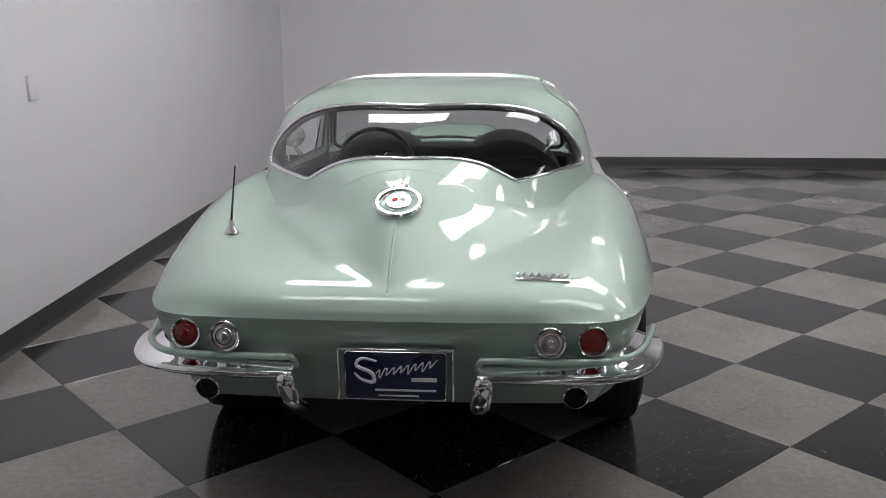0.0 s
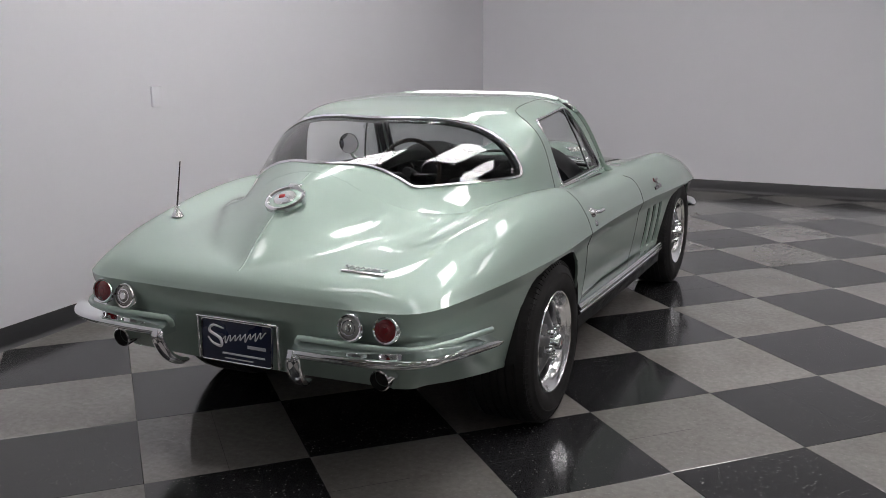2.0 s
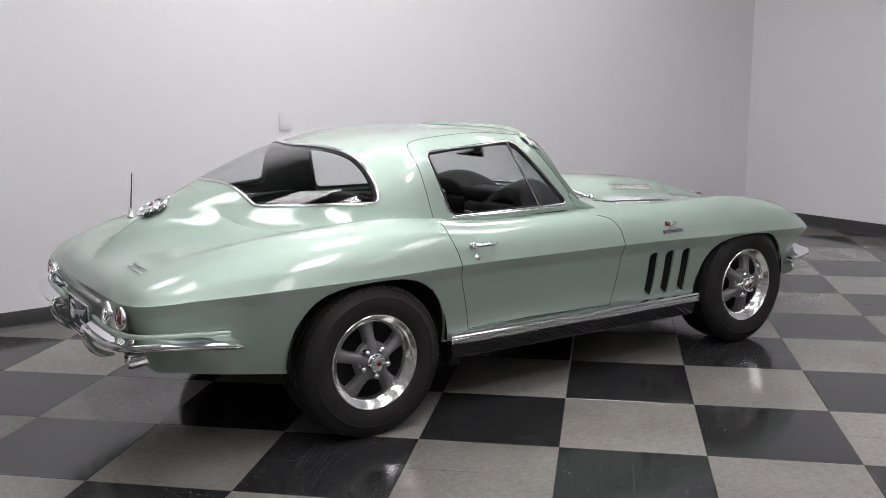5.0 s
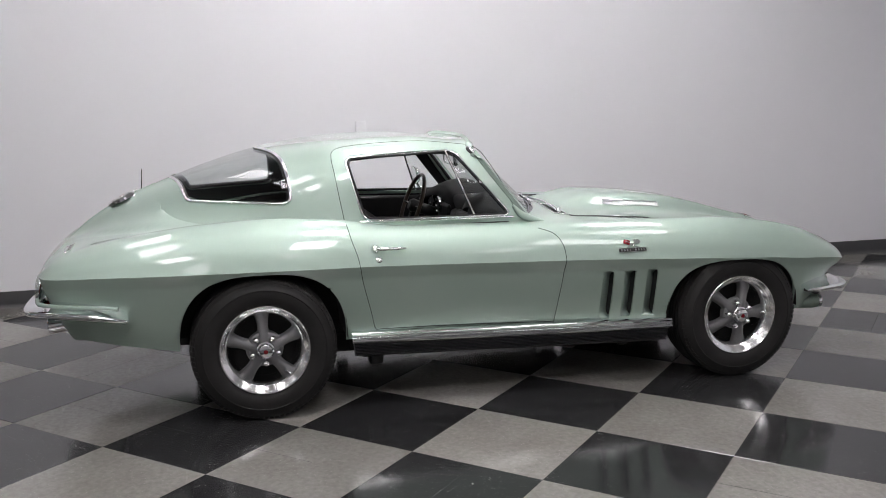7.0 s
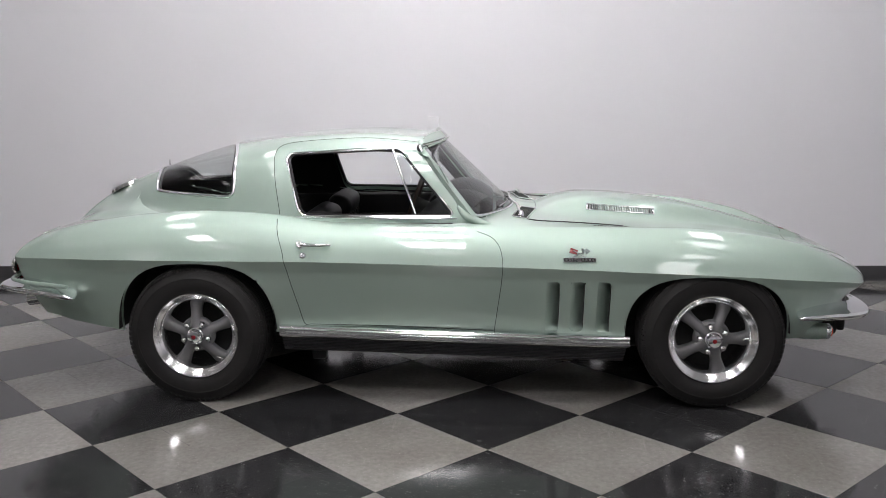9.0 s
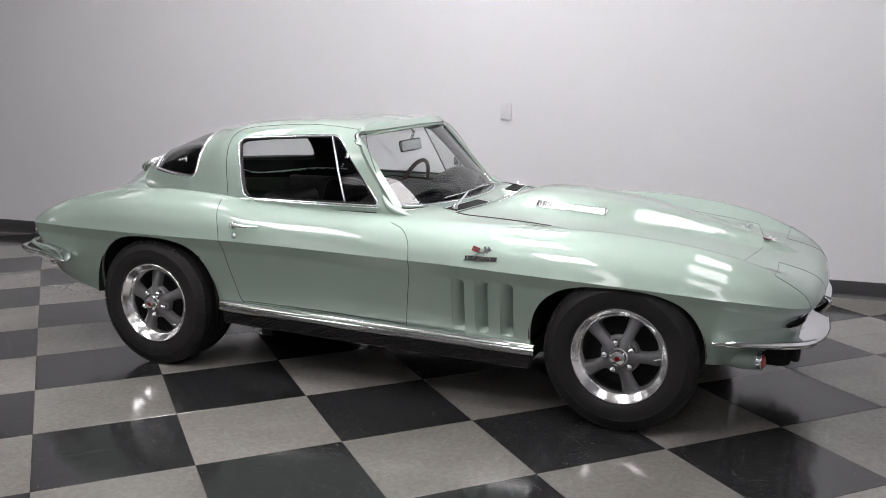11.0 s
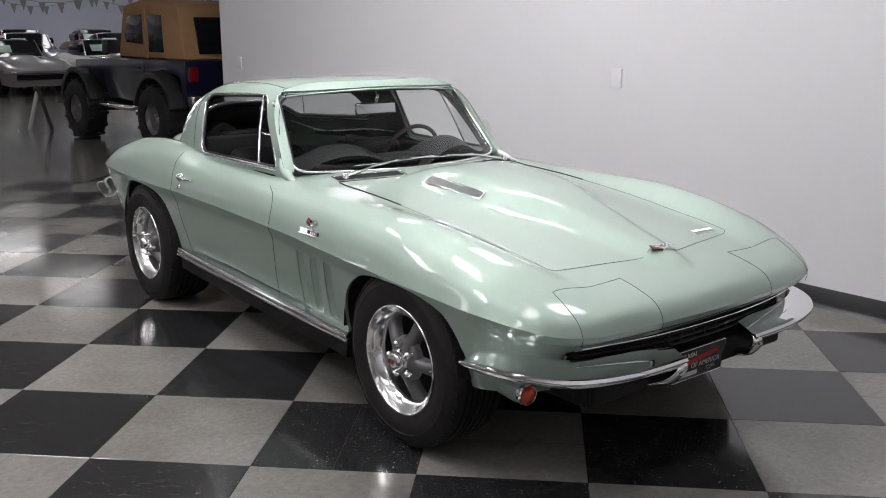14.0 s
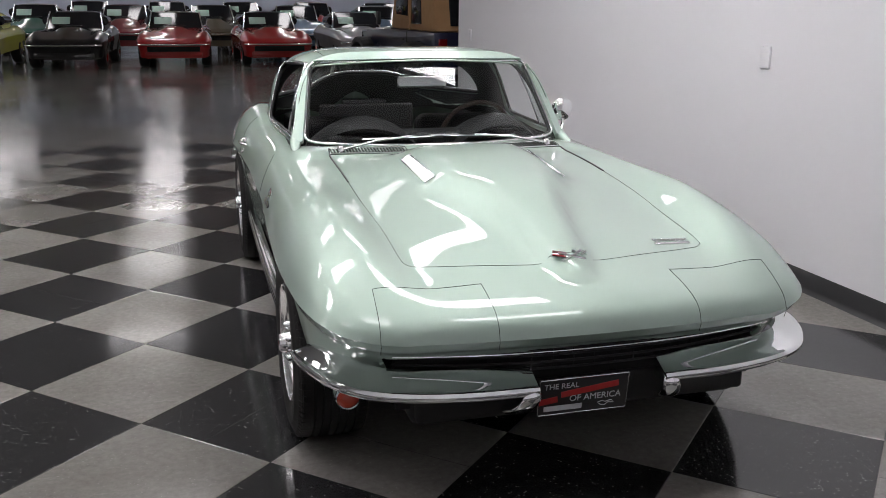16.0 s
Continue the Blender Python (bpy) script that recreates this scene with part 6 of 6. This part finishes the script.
# post with a pale base near the off-roader, and a sign on the far wall
stand = thing("sign_stand", "dark folding stand with a pale leg", "stand", "", pose(-1.35, -11.6, 0))
part("leg", tube([(0.16, 0, 0), (0.0, 0.05, 0.62)], 0.03, 8), M_WHITE, stand)
part("leg", tube([(-0.12, 0.22, 0), (0.0, 0.08, 0.62)], 0.03, 8), M_BLACK, stand)
part("head", box((0.12, 0.1, 0.08), (0, 0.06, 0.64), 0.02), M_BLACK, stand)
sign = tagged(part("wall_sign", box((1.6, 0.05, 0.7), (0, 0, 0), 0.01), plain("teal_sign", (0.12, 0.5, 0.45), 0.5), None, "", pose(-3.2, -33.95, 2.55)), "plain teal sign on the far wall", "sign")

# strings of pennants under the hall ceiling
M_FLAG = plain("grey_pennant", (0.30, 0.31, 0.34), 0.8)
for row, y in enumerate((-24.0, -29.0)):
    string = thing("pennant_string", "string of small grey pennants under the ceiling", "bunting", "pennant strings")
    xs = np.linspace(-16, 12, 57)
    zs = 2.55 - 0.28 * np.abs(np.sin((xs + row) * 0.9)) ** 1.5
    for n in range(-4, 4):
        hx = math.pi * n / 0.9 - row
        part("hanger", tube([(hx, y, 2.55), (hx, y, CEIL)], 0.006, 5), M_FLAG, string)
    part("cord", tube([(x, y, z) for x, z in zip(xs, zs)], 0.008, 5), M_FLAG, string)
    pen = mesh_of("pennant", from_arrays([(-0.10, 0, 0), (0.10, 0, 0), (0.0, 0.01, -0.30), (-0.10, 0.012, 0), (0.10, 0.012, 0), (0.0, 0.02, -0.30)],
                                         [(0, 1, 2), (5, 4, 3), (0, 3, 4, 1), (1, 4, 5, 2), (2, 5, 3, 0)], False), M_FLAG)
    for x, z in zip(xs, zs):
        p = new("pennant", pen)
        p.location = (x, y, z)
        p.parent = string

# ---------- vinyl tiles: laid at 45 degrees to the wall ----------
TILE, TILE_O, TILE_TURN = 0.6096, (1.3972, 0.1954), 45.88
tu = np.array((math.cos(radians(TILE_TURN)), math.sin(radians(TILE_TURN)))) * TILE
tv = np.array((-tu[1], tu[0]))
ROOM = (WALL_X - 0.13, 15.9, EDGE_Y, WALL_Y)


def clipped(poly, axis, limit, keep_above):
    out = []
    for a, b in zip(poly, poly[1:] + poly[:1]):
        ia, ib = ((a[axis] >= limit) == keep_above), ((b[axis] >= limit) == keep_above)
        if ia:
            out.append(a)
        if ia != ib:
            t = (limit - a[axis]) / (b[axis] - a[axis])
            out.append(tuple(a[k] + (b[k] - a[k]) * t for k in (0, 1)))
    return out


def tile_mesh(poly, material):
    """A slab with a thin eased edge, its top at floor level."""
    c = np.mean(poly, axis=0)
    verts, n = [], len(poly)
    for inset, z in ((0.0, -0.005), (0.0, -0.0012), (0.0016, 0.0)):
        for p in poly:
            d = np.array(p) - c
            q = c + d * (1 - (inset + 0.0005) / max(0.05, np.linalg.norm(d)) * 1.4)
            verts.append((q[0], q[1], z))
    faces = [(r * n + i, r * n + (i + 1) % n, (r + 1) * n + (i + 1) % n, (r + 1) * n + i) for r in range(2) for i in range(n)]
    faces.append(tuple(2 * n + i for i in range(n)))
    bm = from_arrays(verts, faces, False)
    bmesh.ops.recalc_face_normals(bm, faces=bm.faces)
    return mesh_of("tile", bm, material)


def lay_tiles():
    floor = tagged(new("floor"), "checkered floor of grey and charcoal vinyl tiles", "floor", "", "structure")
    square = [(0, 0), tuple(tu), tuple(tu + tv), tuple(tv)]
    whole = {0: tile_mesh(square, M_TILE_L), 1: tile_mesh(square, M_TILE_D)}
    M_JOINT = plain("tile_joint", (0.012, 0.012, 0.012), 0.7)
    rng = random.Random(4)
    rest = {0: [], 1: []}
    for i in range(-40, 40):
        for j in range(-40, 40):
            o = np.array(TILE_O) + i * tu + j * tv
            poly = [tuple(o + np.array(p)) for p in square]
            cut = clipped(poly, 0, ROOM[0], True)
            cut = clipped(cut, 0, ROOM[1], False) if cut else []
            cut = clipped(cut, 1, ROOM[2], True) if cut else []
            cut = clipped(cut, 1, ROOM[3], False) if cut else []
            if len(cut) < 3:
                continue
            area = 0.5 * abs(sum(a[0] * b[1] - b[0] * a[1] for a, b in zip(cut, cut[1:] + cut[:1])))
            if area < 0.002:
                continue
            dark = (i + j) % 2
            near = -2.3 < o[0] < 5.2 and -5.4 < o[1] < 4.4
            if area > 0.3713 and near:
                ob = new("tile", whole[dark])
                ob.location = (o[0], o[1], 0)
                ob.parent = floor
                if rng.random() < 0.3:
                    half = [o + tu * 0.5, o + tu * 0.5 + tv * rng.choice((0.5, 1.0))]
                    if rng.random() < 0.5:
                        half = [o + tv * 0.5, o + tv * 0.5 + tu * rng.choice((0.5, 1.0))]
                    joint = new("tile_joint", mesh_of("tile_joint", tube([(p[0], p[1], -0.0006) for p in half], 0.0011, 6), M_JOINT))
                    joint.parent = floor
            elif near:
                ob = new("tile", tile_mesh(cut, (M_TILE_L, M_TILE_D)[dark]))
                ob.parent = floor
            else:
                rest[dark].append(cut)
    for dark, polys in rest.items():
        verts, faces = [], []
        for poly in polys:
            c = np.mean(poly, axis=0)
            k = len(verts)
            for p in poly:
                q = c + (np.array(p) - c) * 0.997
                verts.append((q[0], q[1], 0.0))
            faces.append(tuple(range(k, k + len(poly))))
        me = bpy.data.meshes.new("tiles_beyond")
        me.from_pydata(verts, [], faces)
        me.materials.append((M_TILE_L, M_TILE_D)[dark])
        ob = new("tiles_beyond", me)
        ob.parent = floor
        ob["kind"] = "stuff"


lay_tiles()
